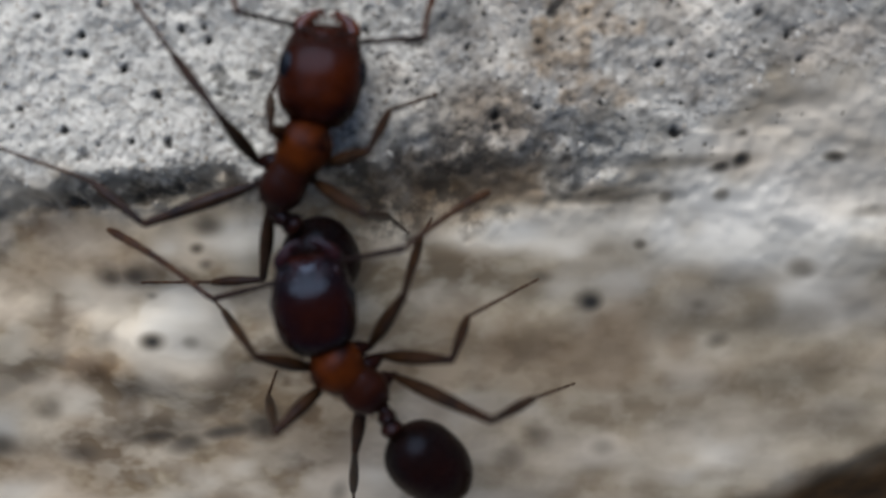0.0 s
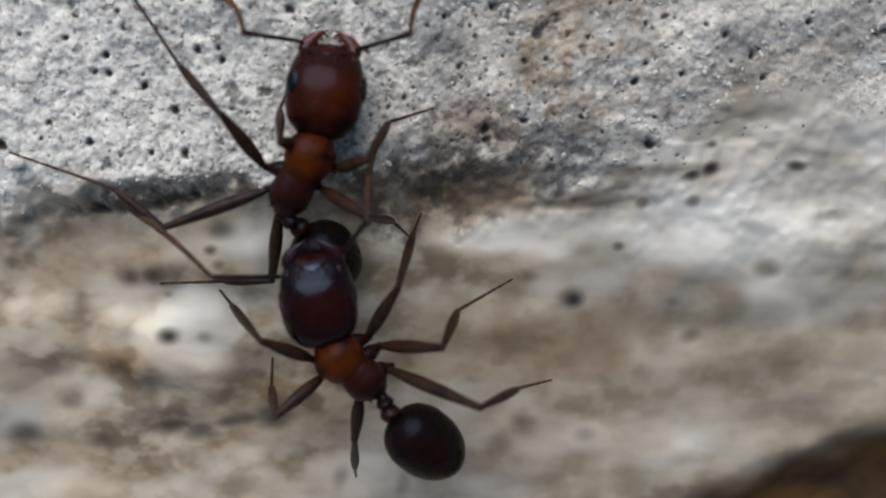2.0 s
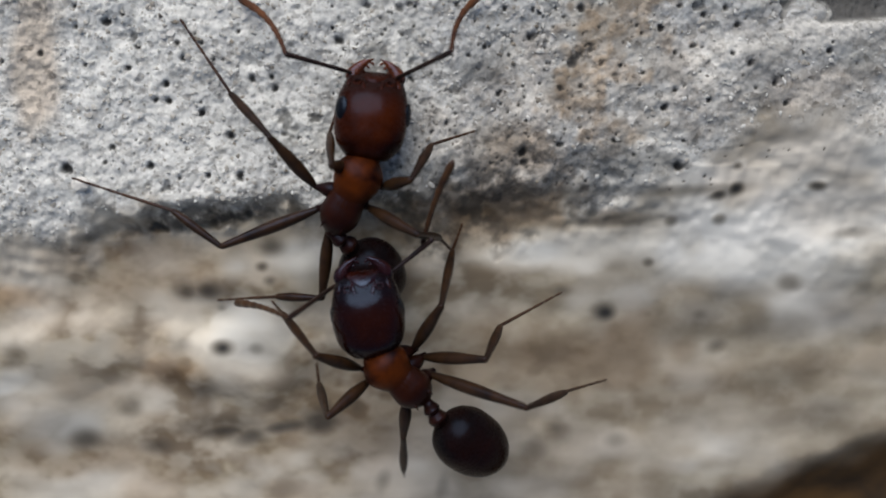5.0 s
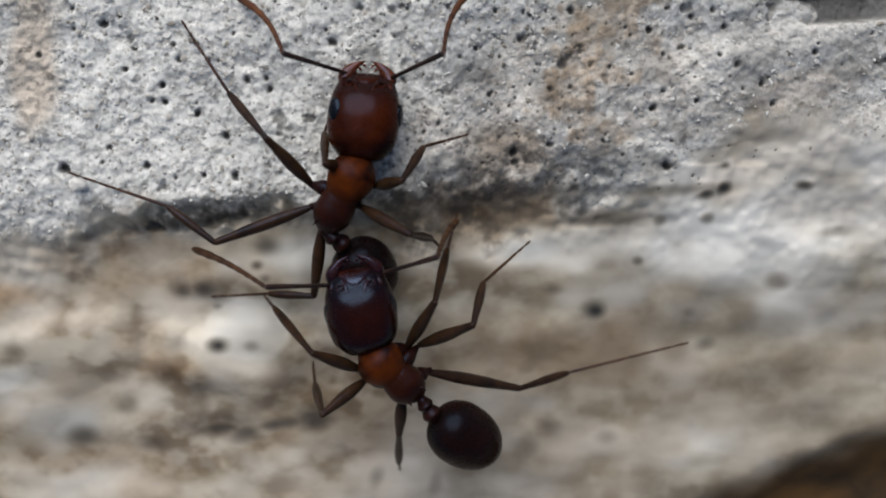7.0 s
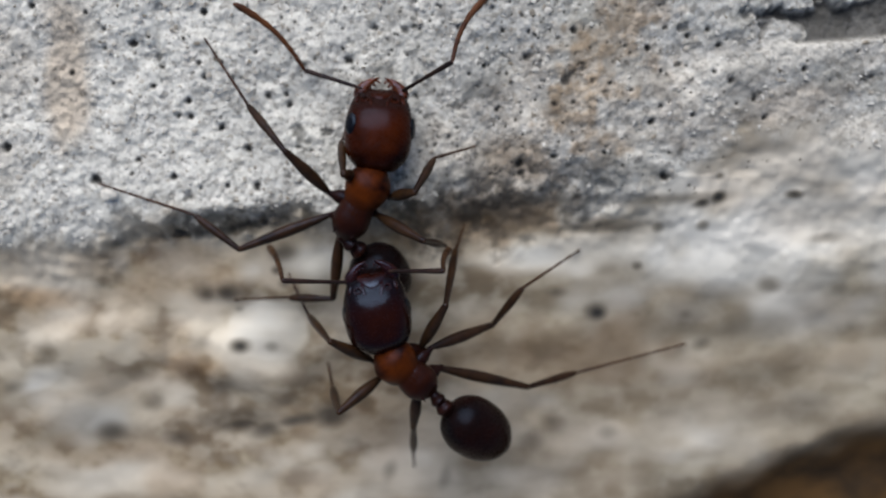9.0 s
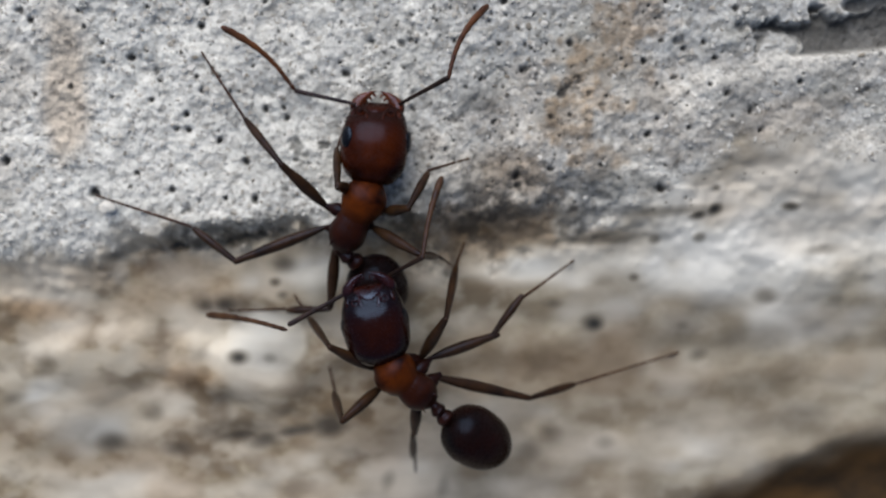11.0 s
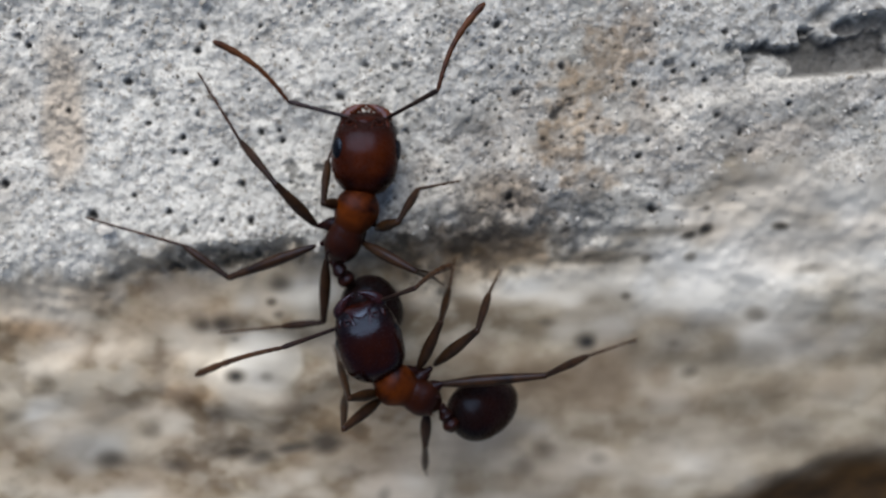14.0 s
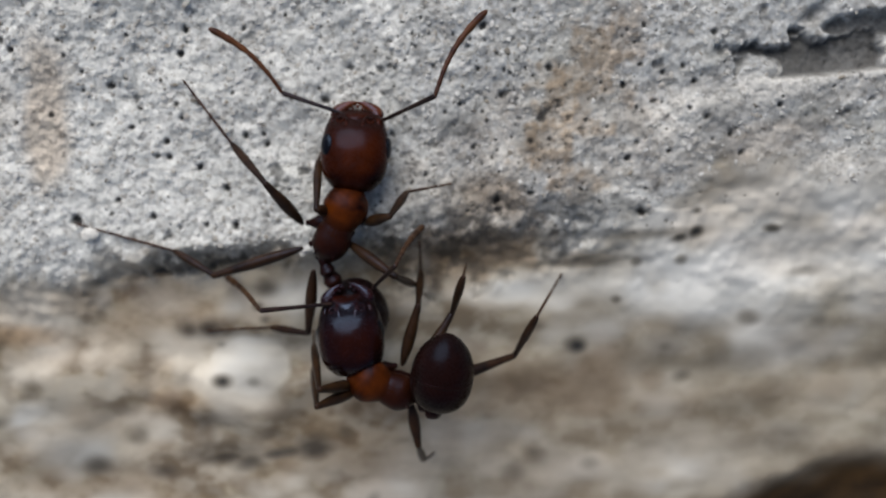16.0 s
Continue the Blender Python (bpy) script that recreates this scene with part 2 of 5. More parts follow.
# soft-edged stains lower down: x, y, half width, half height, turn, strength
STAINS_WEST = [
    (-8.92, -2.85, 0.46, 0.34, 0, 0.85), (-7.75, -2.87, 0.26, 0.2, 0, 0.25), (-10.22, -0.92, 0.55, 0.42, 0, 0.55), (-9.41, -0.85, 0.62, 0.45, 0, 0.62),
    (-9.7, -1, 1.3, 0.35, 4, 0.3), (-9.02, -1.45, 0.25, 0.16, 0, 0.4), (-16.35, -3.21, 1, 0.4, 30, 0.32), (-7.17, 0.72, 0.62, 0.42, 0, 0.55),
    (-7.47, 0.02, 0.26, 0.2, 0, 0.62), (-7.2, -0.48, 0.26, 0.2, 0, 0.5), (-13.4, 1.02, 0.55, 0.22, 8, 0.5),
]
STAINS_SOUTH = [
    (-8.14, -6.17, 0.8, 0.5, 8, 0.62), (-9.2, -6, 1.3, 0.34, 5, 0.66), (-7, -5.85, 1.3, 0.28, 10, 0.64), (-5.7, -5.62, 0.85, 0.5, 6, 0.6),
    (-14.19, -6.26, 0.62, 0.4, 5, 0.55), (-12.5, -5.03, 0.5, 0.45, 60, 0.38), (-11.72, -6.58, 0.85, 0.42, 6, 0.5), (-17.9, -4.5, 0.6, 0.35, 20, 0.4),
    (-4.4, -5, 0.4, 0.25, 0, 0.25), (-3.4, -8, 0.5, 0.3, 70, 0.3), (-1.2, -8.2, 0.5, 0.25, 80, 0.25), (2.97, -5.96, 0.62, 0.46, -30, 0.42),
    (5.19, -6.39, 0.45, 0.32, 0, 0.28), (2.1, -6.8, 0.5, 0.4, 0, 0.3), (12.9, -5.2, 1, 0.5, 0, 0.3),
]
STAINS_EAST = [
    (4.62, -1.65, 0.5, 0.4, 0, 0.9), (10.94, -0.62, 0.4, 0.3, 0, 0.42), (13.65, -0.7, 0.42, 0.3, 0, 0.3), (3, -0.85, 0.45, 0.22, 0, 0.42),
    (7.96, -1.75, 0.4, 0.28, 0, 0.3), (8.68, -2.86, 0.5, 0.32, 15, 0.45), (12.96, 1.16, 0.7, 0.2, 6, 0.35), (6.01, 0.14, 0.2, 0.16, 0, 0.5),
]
# dark lines and specks in the beds of the ledge
BED_LINES = [
    (6.68, 1.59, 0.24, 0.18, 0, 0.5), (8.3, 1.64, 0.22, 0.17, 0, 0.5), (5.6, 1.5, 0.2, 0.12, 0, 0.3), (8.83, 2.67, 0.34, 0.22, 10, 0.85),
    (8.19, 2.46, 0.32, 0.18, 10, 0.75), (6.76, 3.43, 0.48, 0.15, 0, 0.7), (8.82, 3.42, 0.22, 0.16, 0, 0.6), (11.6, 2.75, 0.34, 0.17, 0, 0.7),
    (3, 2.62, 3.2, 0.34, 2, 0.5), (7.2, 2.6, 2.2, 0.22, 3, 0.42), (4, 1.58, 2.4, 0.26, 2, 0.55), (1.6, 1.95, 1.4, 0.5, 0, 0.4),
]
# cool grey-white patches on the lower stone: x, y, half width, half height, turn
COOL = [(-16.88, -4.34, 1.7, 0.55, 28), (-14.7, -5.95, 1.7, 0.85, 10), (-6.25, 0.31, 1.2, 0.8, 0), (-8.28, 0.05, 0.8, 0.55, 0), (2.05, 0.56, 1.7, 0.5, 6), (-16.0, 2.0, 2.4, 0.9, 8)]


def stone_fields(x, y):
    """Height in mm and the six surface masks of the stone at x, y in mm."""
    near = np.exp(-np.maximum(0, np.hypot(x / 1.5, y) - 16) / 20)
    s = y - ledge(x) - 0.55 * fbm(x, y, 2.4, 4, 11, 0.6) * near
    top = np.clip(0.06 * s + 0.012 * s * s, 0, 3) * (s > 0)
    low = -1.3 + 0.27 * np.clip(y - ledge(x), -22, 0)
    width = 0.10 + 0.18 * smooth(-4, 1, x) + 0.75 * smooth(0, 10, x) + 0.6 * smooth(-11.5, -16, x)
    k = 1 / (1 + np.exp(np.clip(-(s + 0.15) / width, -40, 40)))
    z = top * k + low * (1 - k)
    far = 1 - near
    # pale slanting rib on the side of the crust
    rib = soft_blob(x, y, 8.6, 6.95, 5.4, 0.85, 14, 0.5, 68)
    z = z + 0.30 * rib
    # low swells of the lower stone
    z = z + 0.70 * soft_blob(x, y, -8.0, -3.4, 2.8, 1.4, 0, 0.3, 63) + 0.45 * soft_blob(x, y, -7.0, -0.7, 2.2, 1.1, 0, 0.3, 64)
    z = z + 0.45 * soft_blob(x, y, -14.3, -2.9, 2.4, 1.2, 8, 0.3, 65) + 0.32 * soft_blob(x, y, 13.2, -0.6, 5.0, 2.0, 4, 0.3, 66)
    z = z + 0.15 * soft_blob(x, y, 5.0, -0.2, 4.6, 1.0, 5, 0.3, 67)
    crust = smooth(-1.1, 0.9, s + 0.2 + 0.6 * fbm(x, y, 1.6, 3, 31) - 2.6 * smooth(3, 13, x))
    crust = crust * near + (1 - near) * smooth(-0.3, 0.6, fbm(x, y, 45.0, 4, 35))
    crumb = fbm(x, y, 0.34, 4, 61, 0.62)
    # crumbly crust above, bedded and smoother stone below
    z = z + near * (crust * (0.08 * fbm(x, y, 1.5, 3, 51) + 0.058 * crumb) * (1 - 0.30 * smooth(2, 12, x))
                    + (1 - crust) * (0.10 * fbm(x * 0.5, y * 1.0, 2.6, 2, 71, 0.5, 0.0) + 0.06 * fbm(x * 0.8, y, 1.5, 2, 72, 0.45)))
    z = z + far * (2.0 * fbm(x, y, 60.0, 3, 91) + 14.0 * fbm(x, y, 700.0, 2, 93))
    # a soil-filled hollow, a slate-grey nook in the crust, the undercut and shaded groove of the ledge
    # the hollow is shallow; much of its shade lies in the soil colour
    bank = y + 8.9 - 3.0 * smooth(8.6, 16.5, x) ** 0.62 - 0.05 * np.clip(x - 16.5, 0, 20) + 0.35 * np.clip(9.0 - x, 0, 20) + 0.22 * fbm(x, y, 1.6, 2, 7)
    reach = smooth(3.0, 7.5, x) * smooth(34, 20, np.hypot(x, y))
    hole, shaded_soil = smooth(0.25, -2.4, bank) * reach, smooth(0.9, -1.3, bank) * reach
    rugged = 0.55 * fbm(x, y, 1.1, 4, 9, 0.62)
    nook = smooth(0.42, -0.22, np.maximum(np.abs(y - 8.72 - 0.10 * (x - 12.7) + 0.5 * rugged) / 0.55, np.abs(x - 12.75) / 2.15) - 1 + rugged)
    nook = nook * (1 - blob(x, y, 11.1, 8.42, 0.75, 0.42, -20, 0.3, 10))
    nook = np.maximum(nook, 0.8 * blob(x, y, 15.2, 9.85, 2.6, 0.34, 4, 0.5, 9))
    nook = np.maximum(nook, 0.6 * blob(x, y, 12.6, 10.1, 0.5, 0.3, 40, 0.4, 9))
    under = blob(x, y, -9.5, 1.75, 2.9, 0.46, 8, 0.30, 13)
    shaded_groove = blob(x, y, 0.2, 2.2, 4.8, 1.75, 4, 0.4, 15)
    # thin beds that run out of the ledge
    tilt = y - 0.06 * x - 0.012 * np.clip(x - 4, 0, 12) ** 2 * 0.5
    beds = fbm(x * 0.22, tilt, 0.62, 3, 121, 0.55, 0.0)
    crack2 = smooth(0.12, 0.60, beds) * smooth(0.0, 4.0, x) * smooth(16, 8, x) * smooth(-2.4, -0.4, y - ledge(x)) * smooth(4.6, 1.6, y - ledge(x) - 0.12 * x)
    z = z - 1.2 * hole - 0.55 * nook - 0.6 * under - 0.25 * shaded_groove - 0.03 * crack2
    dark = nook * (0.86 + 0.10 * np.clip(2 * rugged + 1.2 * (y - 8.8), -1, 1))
    # shade below the overhanging ledge, put into the colour of undercut and groove
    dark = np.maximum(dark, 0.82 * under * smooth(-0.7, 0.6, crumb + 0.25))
    dark = np.maximum(dark, 0.70 * shaded_groove * smooth(-0.6, 0.8, crumb + 0.15))
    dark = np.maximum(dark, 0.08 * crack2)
    dark = np.maximum(dark, 0.50 * crust * smooth(-4.5, 0, x) * smooth(8.8, 5.4, y) * smooth(-0.1, 0.7, fbm(x * 0.7, y, 1.1, 3, 25)))
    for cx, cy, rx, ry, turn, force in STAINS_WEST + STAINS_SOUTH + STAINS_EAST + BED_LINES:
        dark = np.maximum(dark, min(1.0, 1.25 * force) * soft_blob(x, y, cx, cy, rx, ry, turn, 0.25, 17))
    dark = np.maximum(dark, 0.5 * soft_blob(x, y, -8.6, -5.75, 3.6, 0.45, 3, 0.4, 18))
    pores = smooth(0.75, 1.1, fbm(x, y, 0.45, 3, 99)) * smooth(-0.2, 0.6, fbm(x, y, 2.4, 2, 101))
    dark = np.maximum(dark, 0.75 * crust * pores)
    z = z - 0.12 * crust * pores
    rust = 0.55 + 0.45 * smooth(-1.0, 0.5, crumb)
    ochre = 0.84 * rust * blob(x, y, 4.5, 7.6, 1.5, 4.2, -26, 0.9, 19)
    ochre = np.maximum(ochre, 0.8 * rust * blob(x, y, 5.4, 9.2, 1.3, 1.7, -30, 0.7, 86))
    ochre = np.maximum(ochre, rust * blob(x, y, 3.3, 5.8, 1.5, 0.95, 35, 0.7, 20))
    ochre = np.maximum(ochre, 0.3 * rust * blob(x, y, 8.3, 5.0, 3.2, 0.8, 10, 0.9, 22))
    # brown along the ledge's groove, which deepens the shade painted there
    ochre = np.maximum(ochre, 0.66 * blob(x, y, 0.2, 1.9, 3.6, 1.3, 6, 0.4, 23))
    ochre = np.maximum(ochre, 0.62 * soft_blob(x, y, -14.6, 6.4, 0.9, 3.6, -4, 0.8, 27))
    ochre = np.maximum(ochre, 0.22 * soft_blob(x, y, -16.8, 7.4, 1.1, 4.2, 0, 0.8, 28))
    ochre = np.maximum(ochre, 0.18 * smooth(3, 9, x) * smooth(9.0, 6.0, y - 0.1 * x) * smooth(0.0, 0.7, fbm(x * 0.3, y, 1.3, 3, 83, 0.5, 0.0)))
    ochre = np.maximum(ochre, 0.75 * soft_blob(x, y, 1.0, 4.1, 2.6, 1.3, 10, 0.6, 24))
    ochre = np.maximum(ochre, 1.0 * soft_blob(x, y, -16.84, -0.95, 1.7, 0.55, 0, 0.4, 29))
    ochre = np.maximum(ochre, 0.45 * soft_blob(x, y, -11.0, 0.5, 4.5, 0.6, 4, 0.5, 30))
    ochre = np.maximum(ochre, 0.30 * (1 - crust) * smooth(-0.3, 1.0, fbm(x * 0.4, y * 1.1, 1.8, 2, 33, 0.5, 0.0)))
    ochre = np.maximum(ochre, 0.42 * soft_blob(x, y, 11.0, 5.95, 5.0, 0.7, 14, 0.6, 87))
    ochre = np.maximum(ochre, 0.38 * rust * soft_blob(x, y, 2.8, 5.6, 4.6, 2.0, 12, 0.7, 85))
    ochre = np.maximum(ochre, 0.95 * rust * blob(x, y, 3.9, 7.2, 1.1, 1.3, -30, 0.7, 97))
    ochre = np.maximum(ochre, 0.75 * soft_blob(x, y, 4.2, -3.2, 5.2, 1.5, 4, 0.5, 98))
    ochre = np.maximum(ochre, 0.55 * soft_blob(x, y, -11.0, -0.4, 3.6, 1.0, 4, 0.5, 99))
    dark = np.maximum(dark, 0.24 * soft_blob(x, y, 4.6, -3.0, 5.6, 1.6, 4, 0.5, 98))
    ochre = np.maximum(ochre, 0.9 * soft_blob(x, y, 13.6, -8.2, 2.4, 0.6, 10, 0.3, 35) * shaded_soil)
    pale = np.minimum(1, 2.6 * np.maximum(soft_blob(x, y, -8.2, -2.4, 1.35, 0.85, 8, 0.6, 37), 0.6 * soft_blob(x, y, -9.8, -2.4, 0.9, 0.7, 0, 0.6, 38)))
    for cx, cy, rx, ry, turn in COOL:
        pale = np.maximum(pale, 0.85 * soft_blob(x, y, cx, cy, rx, ry, turn, 0.6, 91))
    pale = np.maximum(pale, 0.8 * soft_blob(x, y, -6.57, -7.0, 0.8, 0.7, 0, 0.5, 92))
    pale = np.maximum(pale, 0.6 * soft_blob(x, y, -15.5, -1.8, 0.9, 0.75, 20, 0.5, 93))
    pale = np.maximum(pale, 0.85 * soft_blob(x, y, 5.0, 0.75, 4.6, 0.85, 5, 0.5, 39))
    pale = np.maximum(pale, 0.8 * soft_blob(x, y, -6.9, 0.3, 1.7, 0.8, 0, 0.4, 41))
    pale = np.maximum(pale, 1.0 * blob(x, y, 4.5, 2.10, 1.9, 0.32, 2, 0.5, 43))
    pale = np.maximum(pale, 0.8 * soft_blob(x, y, 9.5, 3.6, 6.5, 1.5, 8, 0.5, 96))
    pale = np.maximum(pale, 0.9 * blob(x, y, 7.8, 3.35, 1.2, 0.34, 4, 0.5, 88))
    pale = np.maximum(pale, 0.8 * blob(x, y, 11.6, 3.3, 1.0, 0.42, 6, 0.5, 89))
    pale = np.maximum(pale, 0.8 * soft_blob(x, y, 2.05, 0.6, 1.7, 0.5, 6, 0.5, 90))
    pale = np.maximum(pale, 0.55 * soft_blob(x, y, -13.9, -1.7, 1.9, 0.9, 10, 0.5, 44))
    pale = np.maximum(pale, 0.6 * blob(x, y, 9.0, 3.2, 1.3, 0.3, 0, 0.6, 46))
    pale = np.maximum(pale, 0.5 * soft_blob(x, y, -5.4, -6.4, 1.2, 0.8, 0, 0.5, 48))
    pale = np.maximum(pale, 0.9 * blob(x, y, -13.2, 2.85, 0.35, 0.3, 0, 0.2, 47))
    pale = np.maximum(pale, np.minimum(1, 1.25 * soft_blob(x, y, 12.0, 1.5, 8.5, 2.7, 4, 0.5, 49)))
    pale = np.maximum(pale, 0.75 * crust * smooth(-0.1, 0.8, fbm(x, y, 0.8, 4, 45, 0.65) + 0.9 * smooth(2, -8, x) - 0.85 * smooth(-3, 3, x)))
    west = smooth(2, -8, x)
    pale = np.maximum(pale, 0.8 * soft_blob(x, y, 14.5, 4.4, 4.5, 1.3, 8, 0.6, 82))
    pale = np.maximum(pale, 0.9 * np.minimum(1, 1.5 * rib))
    pale = np.maximum(pale, 0.3 * soft_blob(x, y, 9.0, -6.3, 3.2, 1.3, 10, 0.4, 73))
    pale = np.maximum(pale, 0.8 * soft_blob(x, y, -15.5, -4.6, 1.6, 0.8, 20, 0.5, 74))
    ochre = np.maximum(ochre, 0.60 * soft_blob(x, y, 0.5, -3.7, 7.0, 1.0, 3, 0.5, 75))
    ochre = np.maximum(ochre, 0.45 * soft_blob(x, y, 10.5, -3.6, 7.0, 0.9, 6, 0.5, 76))
    ochre = np.maximum(ochre, 0.65 * soft_blob(x, y, -11.5, -3.6, 3.2, 0.8, 14, 0.5, 77))
    ochre = np.maximum(ochre, 0.55 * soft_blob(x, y, -14.0, -7.0, 3.0, 0.8, 0, 0.5, 78))
    ochre = np.maximum(ochre, 0.35 * soft_blob(x, y, 2.5, -6.6, 7.0, 1.8, 0, 0.5, 80))
    ochre = np.maximum(ochre, 0.50 * soft_blob(x, y, -4.2, -6.0, 5.2, 2.2, 0, 0.5, 84))
    pale = np.maximum(pale, 0.8 * soft_blob(x, y, -14.8, -5.5, 1.6, 0.7, 5, 0.5, 81))
    patches = np.maximum(soft_blob(x, y, -8.3, -2.4, 2.5, 1.3, 3, 0.3, 37), 0.5 * soft_blob(x, y, -6.9, 0.3, 2.1, 1.0, 0, 0.4, 41))
    patches = np.maximum(patches, soft_blob(x, y, 5.0, 0.75, 4.8, 0.9, 5, 0.5, 39))
    pale = np.maximum(pale, 0.8 * (1 - crust) * smooth(-0.3, 1.3, fbm(x * 0.65, y, 1.7, 2, 53, 0.5, 0.0) - 0.25 + 0.5 * west))
    ochre = np.maximum(ochre, (0.27 + 0.20 * west) * (1 - crust) * smooth(-0.3, 1.1, fbm(x * 0.6, y, 1.4, 2, 57, 0.5, 0.0))) * (1 - 0.9 * np.minimum(1, 1.5 * patches))
    pale = np.maximum(pale, crust * blob(x, y, -13.0, 6.8, 9.6, 6.5, 0, 0.4, 59) * (0.95 + 0.20 * np.clip(crumb, -1, 1)))
    calm = 0.55 * smooth(-3, 4, x - 0.5 * y) + 0.3 * smooth(4, 9, x)
    for cx, cy, rx, ry, turn in COOL:
        calm = np.maximum(calm, soft_blob(x, y, cx, cy, 1.2 * rx, 1.3 * ry, turn, 0.5, 94))
    calm = np.maximum(calm, 0.8 * soft_blob(x, y, -8.1, -2.4, 1.4, 0.9, 8, 0.5, 95))
    return z, crust, dark * (1 - shaded_soil), np.clip(ochre, 0, 1), np.clip(pale, 0, 1) * (1 - dark) * (1 - shaded_soil), shaded_soil, calm


def stone_sheet():
    step = 0.052
    def lines(lo, hi):
        inner = np.arange(lo, hi, step)
        out = np.cumsum(step * 1.13 ** np.arange(1, 72))
        return np.concatenate([lo - out[::-1], inner, inner[-1] + out])
    xs, ys = lines(-19.5, 20.0), lines(-12.5, 13.0)
    nx, ny = len(xs), len(ys)
    x, y = np.meshgrid(xs, ys)
    z, crust, dark, ochre, pale, shaded_soil, calm = stone_fields(x, y)
    rng = np.random.default_rng(8)
    many = [(rng.uniform(-18, 18), rng.uniform(2.4, 12), 0.03 + 0.04 * rng.random() ** 2) for _ in range(150)]
    many += [(rng.normal(1.5, 4.0), rng.uniform(2.6, 10.5), 0.045 + 0.03 * rng.random() ** 2) for _ in range(260)]
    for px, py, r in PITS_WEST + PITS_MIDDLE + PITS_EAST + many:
        r *= 0.86
        i0, i1 = np.searchsorted(xs, (px - 2.4 * r, px + 2.4 * r))
        j0, j1 = np.searchsorted(ys, (py - 2.4 * r, py + 2.4 * r))
        w = (slice(j0, j1), slice(i0, i1))
        turn, flat = rng.uniform(0, 3.14), rng.uniform(0.7, 1.2)
        c, s = math.cos(turn), math.sin(turn)
        u, v = c * (x[w] - px) + s * (y[w] - py), -s * (x[w] - px) + c * (y[w] - py)
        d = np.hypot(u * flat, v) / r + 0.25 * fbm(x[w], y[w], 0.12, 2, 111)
        # each pit is sunk and coloured near black
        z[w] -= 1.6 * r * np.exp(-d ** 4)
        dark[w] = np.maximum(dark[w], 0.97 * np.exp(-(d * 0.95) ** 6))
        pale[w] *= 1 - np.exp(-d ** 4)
    co = np.stack([x, y, z], -1).reshape(-1, 3) * MM
    a = (np.arange(ny - 1)[:, None] * nx + np.arange(nx - 1)[None]).ravel()
    quads = np.stack([a, a + 1, a + nx + 1, a + nx], 1)
    stone = quad_mesh("stone", co, quads, STONE)
    for name, field in (("crust", crust), ("dark", dark), ("ochre", ochre), ("pale", pale), ("shaded_soil", shaded_soil), ("calm", calm)):
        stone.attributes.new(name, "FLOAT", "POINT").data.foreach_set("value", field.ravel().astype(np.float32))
    ground = tagged(new("ground", stone), "weathered pale grey stone with a crumbly pitted crust and a ledge", "stone", kind="structure")
    scatter_grains(xs, ys, z, crust, np.maximum(dark, 0.6 * ochre))
    single_grains(ground, xs, ys, z, crust, np.maximum(dark, 0.6 * ochre))


def quad_mesh(name, co, faces, mat):
    n = faces.shape[1]
    me = bpy.data.meshes.new(name)
    me.vertices.add(len(co))
    me.vertices.foreach_set("co", co.ravel())
    me.loops.add(faces.size)
    me.loops.foreach_set("vertex_index", faces.ravel())
    me.polygons.add(len(faces))
    me.polygons.foreach_set("loop_start", np.arange(0, faces.size, n))
    me.polygons.foreach_set("use_smooth", np.full(len(faces), n == 4))
    me.update()
    me.materials.append(mat)
    return me


def scatter_grains(xs, ys, z, crust, dark):
    """Loose and half-sunk mineral grains all over the crust."""
    ball = bmesh.new()
    bmesh.ops.create_icosphere(ball, subdivisions=1, radius=1.0)
    ball.verts.index_update()
    base = np.array([v.co[:] for v in ball.verts])
    tris = np.array([[v.index for v in f.verts] for f in ball.faces])
    ball.free()
    rng = np.random.default_rng(12)
    n = 13000
    px, py = rng.uniform(-18.5, 19, n), rng.uniform(0.5, 12.5, n)
    i, j = np.searchsorted(xs, px), np.searchsorted(ys, py)
    crowd = fbm(px, py, 1.3, 2, 131)
    keep = (crust[j, i] > 0.45) & (dark[j, i] < 0.22) & (rng.random(n) < 0.66 + 0.6 * crowd - 0.25 * smooth(4, 14, px))
    px, py, pz = px[keep], py[keep], z[j, i][keep]
    n = len(px)
    size = (0.035 + 0.085 * rng.random(n) ** 3.0)[:, None, None] * rng.uniform(0.55, 1.5, (n, 1, 3)) * np.array((1.0, 1.0, 0.62))
    jag = base[None] * rng.uniform(0.55, 1.3, (n, len(base), 1)) * size
    a = rng.uniform(0, 6.28, n)
    c, s = np.cos(a)[:, None], np.sin(a)[:, None]
    co = np.stack([c * jag[..., 0] - s * jag[..., 1] + px[:, None], s * jag[..., 0] + c * jag[..., 1] + py[:, None], jag[..., 2] + pz[:, None] - 0.3 * size[:, :, 2]], -1)
    faces = (tris[None] + (np.arange(n) * len(base))[:, None, None]).reshape(-1, 3)
    grains = new("grains", quad_mesh("grains", co.reshape(-1, 3) * MM, faces, GRAIN))
    tagged(grains, "tiny white and grey mineral grains on the stone crust", "grains", kind="stuff")


